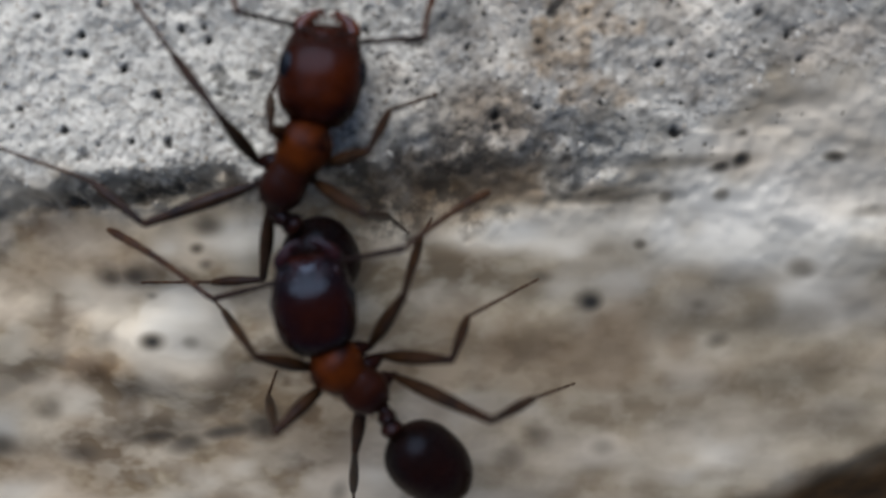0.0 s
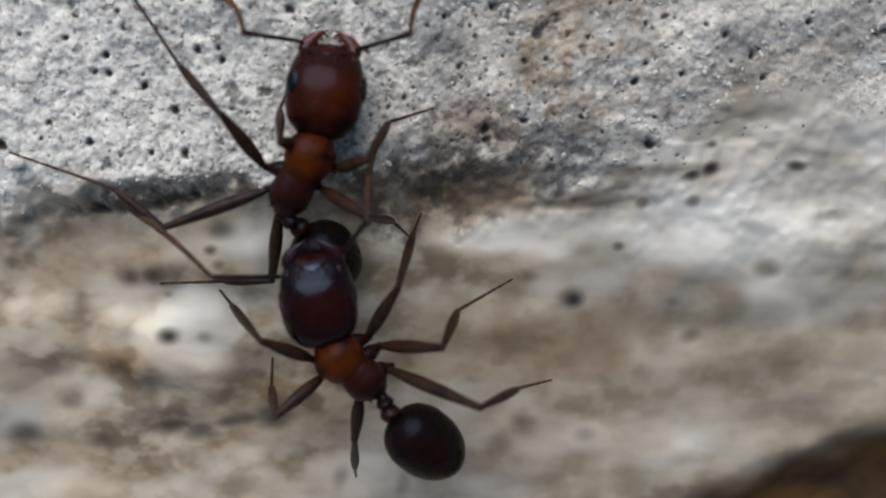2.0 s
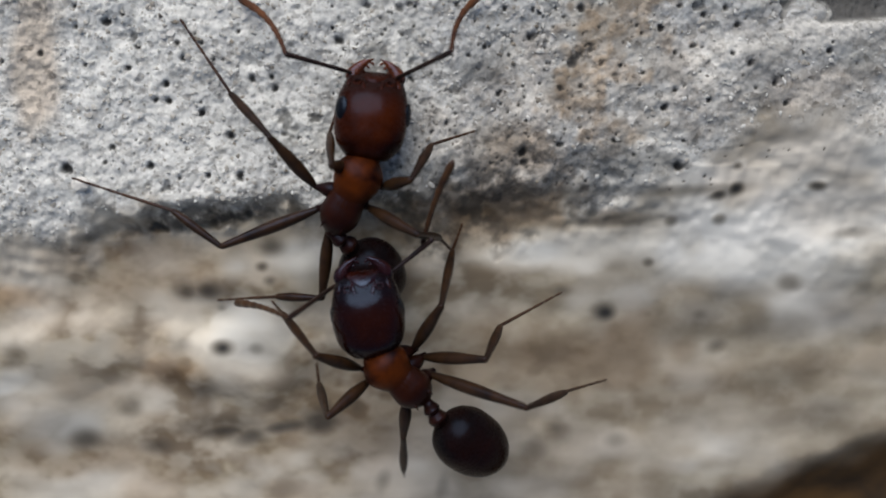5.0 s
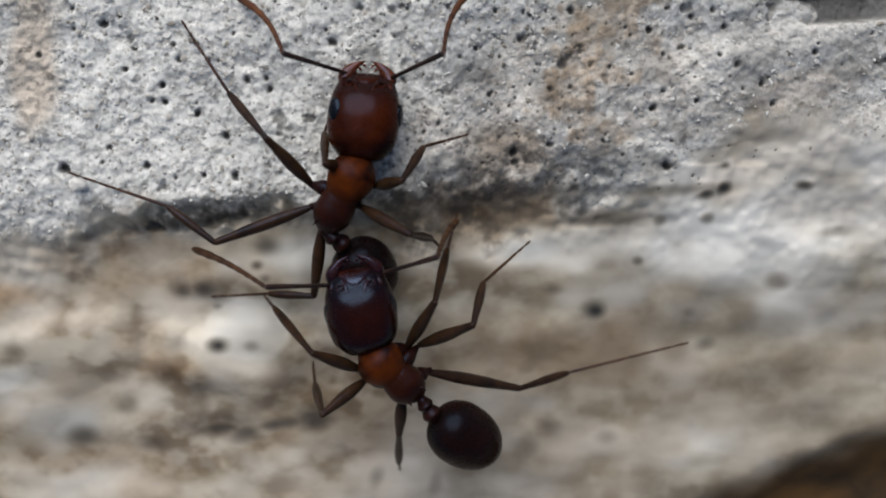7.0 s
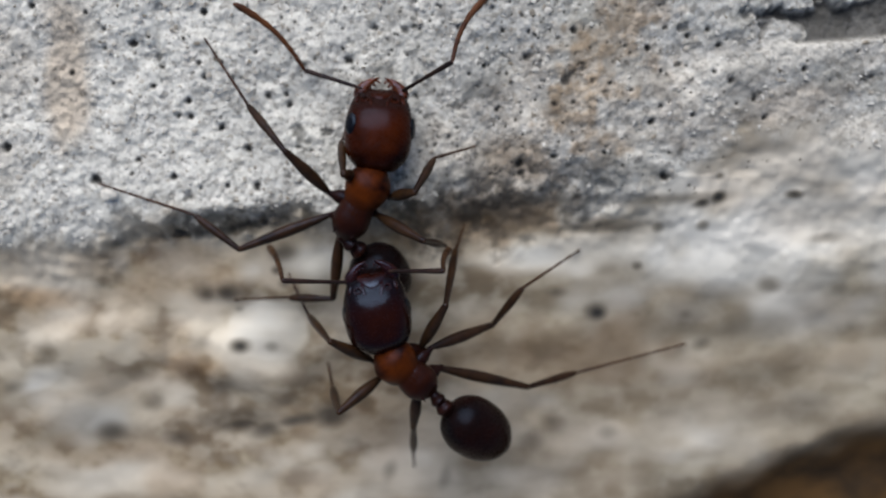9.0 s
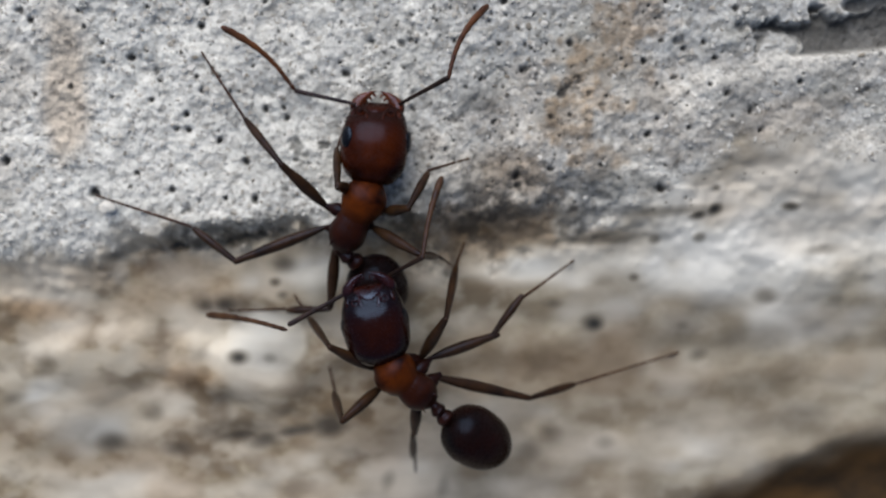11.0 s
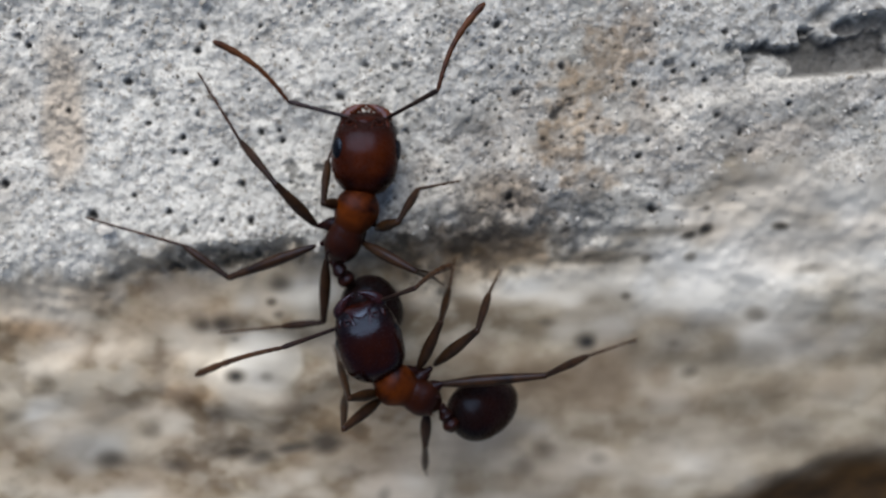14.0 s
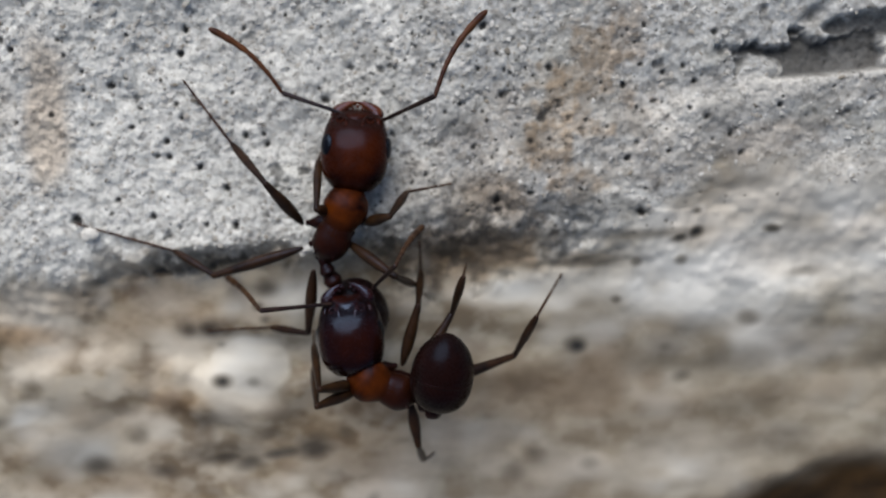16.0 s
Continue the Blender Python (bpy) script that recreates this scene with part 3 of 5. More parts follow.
def single_grains(ground, xs, ys, z, crust, dark):
    """The larger grains round the ants, each a piece of the stone."""
    rng = random.Random(21)
    meshes = []
    for k in range(12):
        bm = bmesh.new()
        bmesh.ops.create_icosphere(bm, subdivisions=1, radius=MM)
        for v in bm.verts:
            v.co *= rng.uniform(0.6, 1.3)
        me = bpy.data.meshes.new("grain")
        bm.to_mesh(me)
        bm.free()
        me.materials.append(SINGLE_GRAIN)
        meshes.append(me)
    made = 0
    while made < 300:
        px, py = rng.uniform(-12.5, 6.0), rng.uniform(1.8, 8.5)
        i, j = int(np.searchsorted(xs, px)), int(np.searchsorted(ys, py))
        if crust[j, i] < 0.5 or dark[j, i] > 0.3:
            continue
        ob = new("grain", meshes[made % len(meshes)])
        r = 0.055 + 0.055 * rng.random() ** 2
        ob.matrix_basis = pose(px * MM, py * MM, (z[j, i] - 0.25 * r) * MM, rng.uniform(0, 360), rng.uniform(0, 360), rng.uniform(0, 360)) @ Matrix.Diagonal((r, r * rng.uniform(0.7, 1), r * rng.uniform(0.5, 0.8), 1))
        ob.parent = ground
        made += 1


stone_sheet()


# ---- ants: every piece is lofted along its own y axis, in millimetres
def loft(bm, stations, seg=14, power=2.0):
    """A closed skin through stations (y, middle x, middle z, half width, half height)."""
    rings = []
    for y, cx, cz, rx, rz in stations:
        ring = []
        for k in range(seg):
            a = 2 * math.pi * k / seg
            c, s = math.cos(a), math.sin(a)
            f = (abs(c) ** power + abs(s) ** power) ** (-1 / power)
            ring.append(bm.verts.new(((cx + rx * f * c) * MM, y * MM, (cz + rz * f * s) * MM)))
        rings.append(ring)
    for p, q in zip(rings, rings[1:]):
        for k in range(seg):
            bm.faces.new((p[k], p[(k + 1) % seg], q[(k + 1) % seg], q[k]))
    bm.faces.new(rings[0][::-1])
    bm.faces.new(rings[-1])
    return bm


def curve_stations(points, n):
    """Smooth (Catmull-Rom) stations through a few control stations."""
    p = np.array([points[0], *points, points[-1]], float)
    out = []
    for i in range(1, len(p) - 2):
        for k in range(n):
            u = k / n
            a, b, c, d = p[i - 1:i + 3]
            out.append(tuple(0.5 * (2 * b + (c - a) * u + (2 * a - 5 * b + 4 * c - d) * u * u + (3 * b - a - 3 * c + d) * u ** 3)))
    out.append(tuple(p[-1]))
    return [(y, cx, cz, max(rx, 0.004), max(rz, 0.004)) for y, cx, cz, rx, rz in out]


def part(name, bm, mat, parent, label=""):
    bmesh.ops.recalc_face_normals(bm, faces=bm.faces)
    me = bpy.data.meshes.new(name)
    bm.to_mesh(me)
    bm.free()
    me.polygons.foreach_set("use_smooth", np.ones(len(me.polygons), bool))
    me.materials.append(mat)
    ob = new(name, me)
    ob.parent = parent
    return tagged(ob, label)


def along(a, b, up=(0, 0, 1)):
    """The pose of a piece that runs from a to b (mm), its back towards up."""
    a, b = Vector(a), Vector(b)
    y = (b - a).normalized()
    x = y.cross(Vector(up)).normalized()
    m = Matrix((x, y, x.cross(y))).transposed().to_4x4()
    m.translation = a * MM
    return m


def distance(a, b):
    return (Vector(a) - Vector(b)).length


def head_part(ant, length, width, mat, jaw_mat, turned):
    """A box-shaped head: straight sides, squared back corners, sloping face; eyes, jaws, feeler sockets and face plate on it."""
    w, h = width / 2, width * 0.34
    pts = [(-0.03, 0, 0, 0.20 * w, 0.20 * h), (0.0, 0, 0, 0.50 * w, 0.46 * h), (0.07 * length, 0, 0, 0.70 * w, 0.74 * h), (0.18 * length, 0, 0.01, 0.89 * w, 0.93 * h),
           (0.34 * length, 0, 0.02, 0.98 * w, h), (0.54 * length, 0, 0.03, w, 1.02 * h), (0.74 * length, 0, -0.02, 0.93 * w, 0.90 * h),
           (0.88 * length, 0, -0.11, 0.83 * w, 0.63 * h), (0.96 * length, 0, -0.15, 0.72 * w, 0.44 * h), (1.0 * length, 0, -0.16, 0.52 * w, 0.26 * h), (1.01 * length, 0, -0.16, 0.25 * w, 0.12 * h)]
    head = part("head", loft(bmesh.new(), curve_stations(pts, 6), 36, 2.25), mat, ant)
    for side in (-1, 1):
        eye = bmesh.new()
        bmesh.ops.create_uvsphere(eye, u_segments=20, v_segments=12, radius=MM)
        # a head that is turned a little shows one eye more than the other
        ex, ez, lean, bulge = (0.91, 0.34, 58, 0.06) if not turned else ((0.985, 0.12, 76, 0.10) if side > 0 else (0.78, 0.69, 33, 0.10))
        bmesh.ops.transform(eye, matrix=pose(side * ex * w * MM, 0.55 * length * MM, ez * h * MM, 0, side * lean, 0) @ Matrix.Diagonal((0.24, 0.38, bulge, 1)), verts=eye.verts)
        part("eye", eye, EYE, head, "glossy black compound eye")
        # the jaw swings about its hinge at the corner of the face
        hx, hy, hz = side * 0.60 * w, 0.92 * length, -0.17
        blade = [(-0.08, 0, 0, 0.18, 0.17), (0.14, side * 0.02, 0, 0.23, 0.17), (0.36, -side * 0.06, -0.01, 0.26, 0.14),
                 (0.55, -side * 0.24, -0.02, 0.24, 0.11), (0.68, -side * 0.44, -0.03, 0.17, 0.09), (0.73, -side * 0.62, -0.03, 0.06, 0.04)]
        bm = loft(bmesh.new(), curve_stations(blade, 5), 12)
        for k in range(3):
            t = k / 2
            y0, x0 = 0.62 - 0.22 * t, -side * (0.56 - 0.28 * t)
            tooth = [(y0, x0, -0.03, 0.08, 0.06), (y0 - 0.07, x0 - side * 0.05, -0.04, 0.045, 0.04), (y0 - 0.12, x0 - side * 0.09, -0.04, 0.01, 0.01)]
            loft(bm, tooth, 6)
        for k in range(5):
            rim = [(0.0 + 0.05 * k, side * (0.10 - 0.045 * k), 0.15, 0.016, 0.016), (0.25 + 0.04 * k, side * (0.06 - 0.07 * k), 0.135 - 0.008 * k, 0.018, 0.02), (0.44 + 0.02 * k, -side * (0.12 + 0.06 * k), 0.09, 0.010, 0.010)]
            loft(bm, curve_stations(rim, 3), 6)
        jaw = part("mandible", bm, jaw_mat, head, "curved toothed mandible")
        jaw.matrix_basis = pose(hx * MM, hy * MM, hz * MM)
        # feeler socket: a raised ring, with a ridge that runs back from it
        ring = bmesh.new()
        for k in range(12):
            c, s_, c2, s2 = (f(a) for a in (2 * math.pi * k / 12, 2 * math.pi * (k + 1) / 12) for f in (math.cos, math.sin))
            bead = along((0.12 * c, 0.10 * s_, 0), (0.12 * c2, 0.10 * s2, 0))
            bit = loft(bmesh.new(), [(-0.01, 0, 0, 0.032, 0.032), (0.07, 0, 0, 0.032, 0.032)], 7)
            bmesh.ops.transform(bit, matrix=bead, verts=bit.verts)
            me = bpy.data.meshes.new("bead")
            bit.to_mesh(me)
            ring.from_mesh(me)
            bit.free()
            bpy.data.meshes.remove(me)
        bmesh.ops.transform(ring, matrix=pose(side * 0.44 * w * MM, 0.88 * length * MM, 0.46 * h * MM, -24, side * 14, 0), verts=ring.verts)
        part("feeler_socket", ring, jaw_mat if mat is HEAD_DARK else mat, head, "raised ring round the feeler's root")
        lobe = [(0.66 * length, side * 0.20 * w, 0.80 * h, 0.03, 0.03), (0.78 * length, side * 0.22 * w, 0.70 * h, 0.045, 0.045), (0.88 * length, side * 0.27 * w, 0.49 * h, 0.065, 0.06), (0.95 * length, side * 0.32 * w, 0.26 * h, 0.03, 0.03)]
        part("frontal_lobe", loft(bmesh.new(), curve_stations(lobe, 4), 10), jaw_mat if mat is HEAD_DARK else mat, head)
        cheek = [(0.80 * length, side * 0.70 * w, 0.36 * h, 0.04, 0.04), (0.90 * length, side * 0.66 * w, 0.20 * h, 0.09, 0.08), (0.98 * length, side * 0.62 * w, -0.08 * h, 0.05, 0.04)]
        part("cheek", loft(bmesh.new(), curve_stations(cheek, 4), 10), mat, head)
    clyp = [(0.86 * length, 0, 0.36 * h, 0.14 * w, 0.14 * h), (0.93 * length, 0, 0.18 * h, 0.34 * w, 0.24 * h), (1.0 * length, 0, -0.06 * h, 0.46 * w, 0.22 * h), (1.035 * length, 0, -0.18 * h, 0.42 * w, 0.10 * h), (1.045 * length, 0, -0.22 * h, 0.2 * w, 0.04 * h)]
    part("clypeus", loft(bmesh.new(), curve_stations(clyp, 4), 18), jaw_mat if mat is HEAD_DARK else mat, head)
    return head


def thorax_part(ant, length):
    pts = [(-0.22, 0, -0.02, 0.26, 0.22), (-0.04, 0, 0.0, 0.44, 0.38), (0.10 * length, 0, 0.06, 0.71, 0.58), (0.24 * length, 0, 0.09, 0.79, 0.64),
           (0.37 * length, 0, 0.07, 0.71, 0.58), (0.51 * length, 0, 0.04, 0.56, 0.50), (0.68 * length, 0, 0.03, 0.54, 0.50), (0.84 * length, 0, 0.0, 0.36, 0.34)]
    thorax = part("thorax", loft(bmesh.new(), curve_stations(pts, 5), 24, 2.15), THORAX, ant, "rust-red domed pronotum")
    hind = [(0.40 * length, 0, 0.0, 0.36, 0.32), (0.50 * length, 0, 0.03, 0.56, 0.48), (0.64 * length, 0, 0.02, 0.64, 0.52),
            (0.78 * length, 0, 0.01, 0.65, 0.52), (0.91 * length, 0, -0.03, 0.50, 0.42), (0.99 * length, 0, -0.08, 0.30, 0.26), (1.03 * length, 0, -0.1, 0.16, 0.14)]
    part("propodeum", loft(bmesh.new(), curve_stations(hind, 5), 22, 2.2), THORAX_DARK, thorax, "dark brown rear of the thorax")
    for side in (-1, 1):
        spine = [(0.84 * length, side * 0.30, 0.26, 0.08, 0.08), (0.98 * length, side * 0.34, 0.38, 0.012, 0.012)]
        part("spine", loft(bmesh.new(), spine, 6), THORAX_DARK, thorax)
    return thorax


def waist_part(ant, length):
    pts = [(-0.10, 0, -0.02, 0.16, 0.15), (0.10 * length, 0, 0, 0.17, 0.16), (0.34 * length, 0, 0.10, 0.28, 0.31), (0.52 * length, 0, 0.03, 0.23, 0.22),
           (0.76 * length, 0, 0.08, 0.33, 0.33), (0.95 * length, 0, 0.02, 0.28, 0.28), (1.10 * length, 0, 0, 0.18, 0.18)]
    return part("petiole", loft(bmesh.new(), curve_stations(pts, 4), 14), THORAX_DARK, ant)


def gaster_part(ant, length, width):
    w, h = width / 2, width * 0.46
    pts = [(-0.02, 0, 0, 0.18 * w, 0.18 * h), (0.04 * length, 0, 0, 0.50 * w, 0.50 * h), (0.14 * length, 0, 0, 0.81 * w, 0.81 * h), (0.30 * length, 0, 0, 0.985 * w, 0.985 * h),
           (0.46 * length, 0, 0, w, h), (0.62 * length, 0, 0, 0.955 * w, 0.955 * h), (0.78 * length, 0, 0, 0.79 * w, 0.79 * h), (0.90 * length, 0, 0, 0.53 * w, 0.53 * h),
           (0.97 * length, 0, 0, 0.28 * w, 0.28 * h), (length, 0, 0, 0.10 * w, 0.10 * h)]
    st = [(y + 0.10, *r) for y, *r in curve_stations(pts, 6)]
    gaster = part("gaster", loft(bmesh.new(), st, 26), GASTER, ant)
    for f in (0.52, 0.70, 0.84):
        near = min(range(len(st)), key=lambda i: abs(st[i][0] - f * length))
        y, _, _, rx, rz = st[near]
        band = [(y - 0.16, 0, 0, rx * 1.0, rz * 1.0), (y - 0.03, 0, 0, rx * 1.012, rz * 1.012), (y + 0.02, 0, 0, rx * 0.95, rz * 0.95)]
        part("tergite", loft(bmesh.new(), band, 26), GASTER, gaster)
    return gaster


def limb_part(ant, name, length, radii, mat, bend=0.0):
    pts = [(length * f, bend * math.sin(math.pi * f), 0, r, r) for f, r in radii]
    return part(name, loft(bmesh.new(), curve_stations(pts, 3), 10), mat, ant)


FEMUR = [(-0.02, 0.06), (0.06, 0.12), (0.3, 0.20), (0.55, 0.205), (0.85, 0.14), (1.0, 0.11), (1.02, 0.04)]
TIBIA = [(-0.03, 0.04), (0.0, 0.09), (0.2, 0.11), (0.6, 0.155), (0.88, 0.125), (1.0, 0.08), (1.01, 0.02)]
TARSI = [(-0.01, 0.03), (0.05, 0.055), (0.45, 0.05), (0.50, 0.032), (0.54, 0.048), (0.66, 0.045), (0.69, 0.03), (0.73, 0.045), (0.83, 0.04), (0.86, 0.028), (0.95, 0.045), (1.0, 0.02)]
SCAPE = [(-0.16, 0.05), (-0.06, 0.065), (0.05, 0.07), (0.5, 0.075), (0.92, 0.095), (1.0, 0.07), (1.01, 0.02)]
FUNICLE = [(-0.01, 0.03), (0.04, 0.08), (0.10, 0.07), (0.14, 0.085), (0.2, 0.075), (0.25, 0.09), (0.31, 0.08), (0.36, 0.092), (0.42, 0.084), (0.48, 0.098), (0.55, 0.09),
           (0.62, 0.115), (0.68, 0.10), (0.77, 0.135), (0.82, 0.12), (0.92, 0.13), (0.98, 0.08), (1.0, 0.02)]


def build_ant(body, limbs, head_size, gaster_size, head_mat, curl, label):
    neck, tip, rear, root, end = body[0][1:]
    ant = new("ant")
    ant.empty_display_size = MM
    tagged(ant, label, "ant")
    ant.matrix_basis = along(neck, rear)
    roots_inverse = along(neck, rear).inverted()
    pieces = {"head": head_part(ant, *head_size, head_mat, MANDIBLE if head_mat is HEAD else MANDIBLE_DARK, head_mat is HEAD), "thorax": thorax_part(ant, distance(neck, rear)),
              "petiole": waist_part(ant, distance(rear, root)), "gaster": gaster_part(ant, *gaster_size)}
    for name, rows in limbs.items():
        joints = rows[0][1:]
        size = [sum(distance(r[k], r[k + 1]) for r in rows) / len(rows) for k in range(1, len(joints))]
        if name.startswith("antenna"):
            bend = curl if name.endswith("left") else -curl
            pieces[name] = [limb_part(ant, "scape", size[0], SCAPE, SCAPE_SKIN),
                            limb_part(ant, "funiculus", size[1], FUNICLE, ANTENNA if head_mat is HEAD else TARSUS, bend)]
        else:
            pieces[name] = [limb_part(ant, "femur", size[0], FEMUR, LEG), limb_part(ant, "tibia", size[1], TIBIA, LEG),
                            limb_part(ant, "tarsus", size[2], TARSI, TARSUS)]
            hip = roots_inverse @ (Vector(joints[0]) * MM) / MM
            share = {"front": 0.20, "middle": 0.50, "hind": 0.74}[name.split("_")[0]] * distance(neck, rear)
            side = 0.30 if hip.x > 0 else -0.30
            start = Vector((side, share, -0.12))
            reach = (hip - start).length
            tip = 0.29 if name == "front_left" and head_mat is HEAD else 0.14
            cone = [(-0.05, 0, 0, 0.20, 0.20), (0.2 * reach, 0, 0, 0.28, 0.28), (0.6 * reach, 0, 0, 0.12 + 0.5 * tip + 0.06, 0.12 + 0.5 * tip + 0.06), (0.92 * reach, 0, 0, tip, tip), (reach + 0.12, 0, 0, 0.6 * tip, 0.6 * tip)]
            coxa = part("coxa", loft(bmesh.new(), curve_stations(cone, 4), 14), THORAX_DARK, ant)
            coxa.matrix_basis = along(start, hip)
            pieces[name].append((coxa, start))
    return ant, pieces


def quartz_grain(x, y, z, size):
    bm = bmesh.new()
    bmesh.ops.create_icosphere(bm, subdivisions=2, radius=size * MM)
    rng = random.Random(3)
    for v in bm.verts:
        v.co = Vector((v.co.x * 1.1, v.co.y * 0.85, v.co.z * 0.7)) * rng.uniform(0.86, 1.12)
    me = bpy.data.meshes.new("quartz_grain")
    bm.to_mesh(me)
    bm.free()
    me.materials.append(QUARTZ)
    ob = new("quartz_grain", me)
    ob.matrix_basis = pose(x * MM, y * MM, z * MM)
    return tagged(ob, "small white quartz grain stuck on the stone crust", "grain")


quartz_grain(-13.15, 2.78, 0.30, 0.29)


GRIPPED_BODY = [
    (0, (-3.50, 3.37, 1.60), (-3.23, 5.96, 1.50), (-4.76, 1.09, 1.30), (-4.11, 0.61, 0.72), (-2.89, -0.99, -0.92)),
    (0.5, (-3.52, 3.39, 1.60), (-3.21, 5.97, 1.50), (-4.75, 1.10, 1.29), (-4.09, 0.62, 0.72), (-2.87, -0.98, -0.92)),
    (1, (-3.51, 3.40, 1.60), (-3.25, 5.98, 1.50), (-4.75, 1.11, 1.30), (-4.10, 0.62, 0.73), (-2.88, -0.98, -0.92)),
    (1.5, (-3.50, 3.40, 1.60), (-3.24, 5.98, 1.50), (-4.76, 1.11, 1.30), (-4.11, 0.63, 0.73), (-2.89, -0.97, -0.92)),
    (2, (-3.51, 3.40, 1.60), (-3.26, 5.99, 1.51), (-4.75, 1.11, 1.30), (-4.10, 0.63, 0.72), (-2.88, -0.97, -0.92)),
    (2.5, (-3.52, 3.42, 1.60), (-3.31, 6.01, 1.51), (-4.79, 1.14, 1.30), (-4.14, 0.66, 0.72), (-2.92, -0.94, -0.92)),
    (3, (-3.53, 3.45, 1.60), (-3.31, 6.04, 1.50), (-4.77, 1.16, 1.30), (-4.13, 0.67, 0.73), (-2.91, -0.93, -0.91)),
    (3.5, (-3.54, 3.44, 1.60), (-3.33, 6.03, 1.51), (-4.80, 1.16, 1.30), (-4.15, 0.67, 0.73), (-2.93, -0.94, -0.91)),
    (4, (-3.55, 3.46, 1.60), (-3.30, 6.04, 1.50), (-4.79, 1.17, 1.30), (-4.15, 0.67, 0.73), (-2.93, -0.93, -0.91)),
    (6.5, (-3.58, 3.46, 1.60), (-3.35, 6.05, 1.51), (-4.75, 1.14, 1.30), (-4.10, 0.65, 0.73), (-2.88, -0.95, -0.92)),
    (7, (-3.55, 3.44, 1.60), (-3.35, 6.03, 1.51), (-4.78, 1.15, 1.30), (-4.13, 0.66, 0.73), (-2.91, -0.94, -0.92)),
    (7.5, (-3.55, 3.46, 1.60), (-3.34, 6.05, 1.50), (-4.77, 1.16, 1.30), (-4.13, 0.67, 0.73), (-2.91, -0.94, -0.91)),
    (8, (-3.56, 3.46, 1.60), (-3.36, 6.05, 1.51), (-4.77, 1.16, 1.30), (-4.12, 0.68, 0.72), (-2.90, -0.93, -0.92)),
    (8.5, (-3.56, 3.46, 1.60), (-3.36, 6.05, 1.51), (-4.77, 1.16, 1.29), (-4.11, 0.69, 0.72), (-2.89, -0.92, -0.92)),
    (9, (-3.54, 3.47, 1.60), (-3.38, 6.07, 1.51), (-4.75, 1.17, 1.30), (-4.11, 0.68, 0.73), (-2.89, -0.92, -0.91)),
    (9.5, (-3.57, 3.47, 1.60), (-3.37, 6.07, 1.51), (-4.76, 1.17, 1.29), (-4.10, 0.69, 0.72), (-2.88, -0.91, -0.93)),
    (12, (-3.56, 3.50, 1.60), (-3.42, 6.10, 1.51), (-4.77, 1.20, 1.29), (-4.11, 0.73, 0.72), (-2.89, -0.88, -0.93)),
    (12.5, (-3.56, 3.51, 1.60), (-3.42, 6.11, 1.51), (-4.75, 1.20, 1.29), (-4.09, 0.73, 0.72), (-2.87, -0.88, -0.93)),
    (13, (-3.56, 3.52, 1.60), (-3.43, 6.12, 1.51), (-4.75, 1.21, 1.30), (-4.10, 0.73, 0.72), (-2.88, -0.87, -0.92)),
    (13.5, (-3.57, 3.56, 1.60), (-3.58, 6.15, 1.51), (-4.75, 1.22, 1.29), (-4.09, 0.81, 0.70), (-2.87, -0.80, -0.94)),
    (14, (-3.64, 3.96, 1.60), (-3.59, 6.56, 1.50), (-4.75, 1.53, 1.33), (-4.24, 0.74, 0.81), (-2.44, -1.35, -0.83)),
    (14.5, (-3.62, 3.97, 1.60), (-3.53, 6.56, 1.50), (-4.70, 1.52, 1.33), (-4.20, 0.75, 0.79), (-2.40, -1.35, -0.85)),
    (15, (-3.57, 3.95, 1.60), (-3.46, 6.54, 1.50), (-4.71, 1.53, 1.33), (-4.23, 0.74, 0.81), (-2.43, -1.36, -0.83)),
    (15.5, (-3.45, 3.94, 1.60), (-3.32, 6.54, 1.50), (-4.60, 1.53, 1.34), (-4.14, 0.72, 0.83), (-2.34, -1.37, -0.81)),
    (16, (-3.51, 4.17, 1.60), (-3.37, 6.76, 1.50), (-4.62, 1.74, 1.35), (-4.21, 0.84, 0.90), (-2.59, -1.29, -0.74)),
]
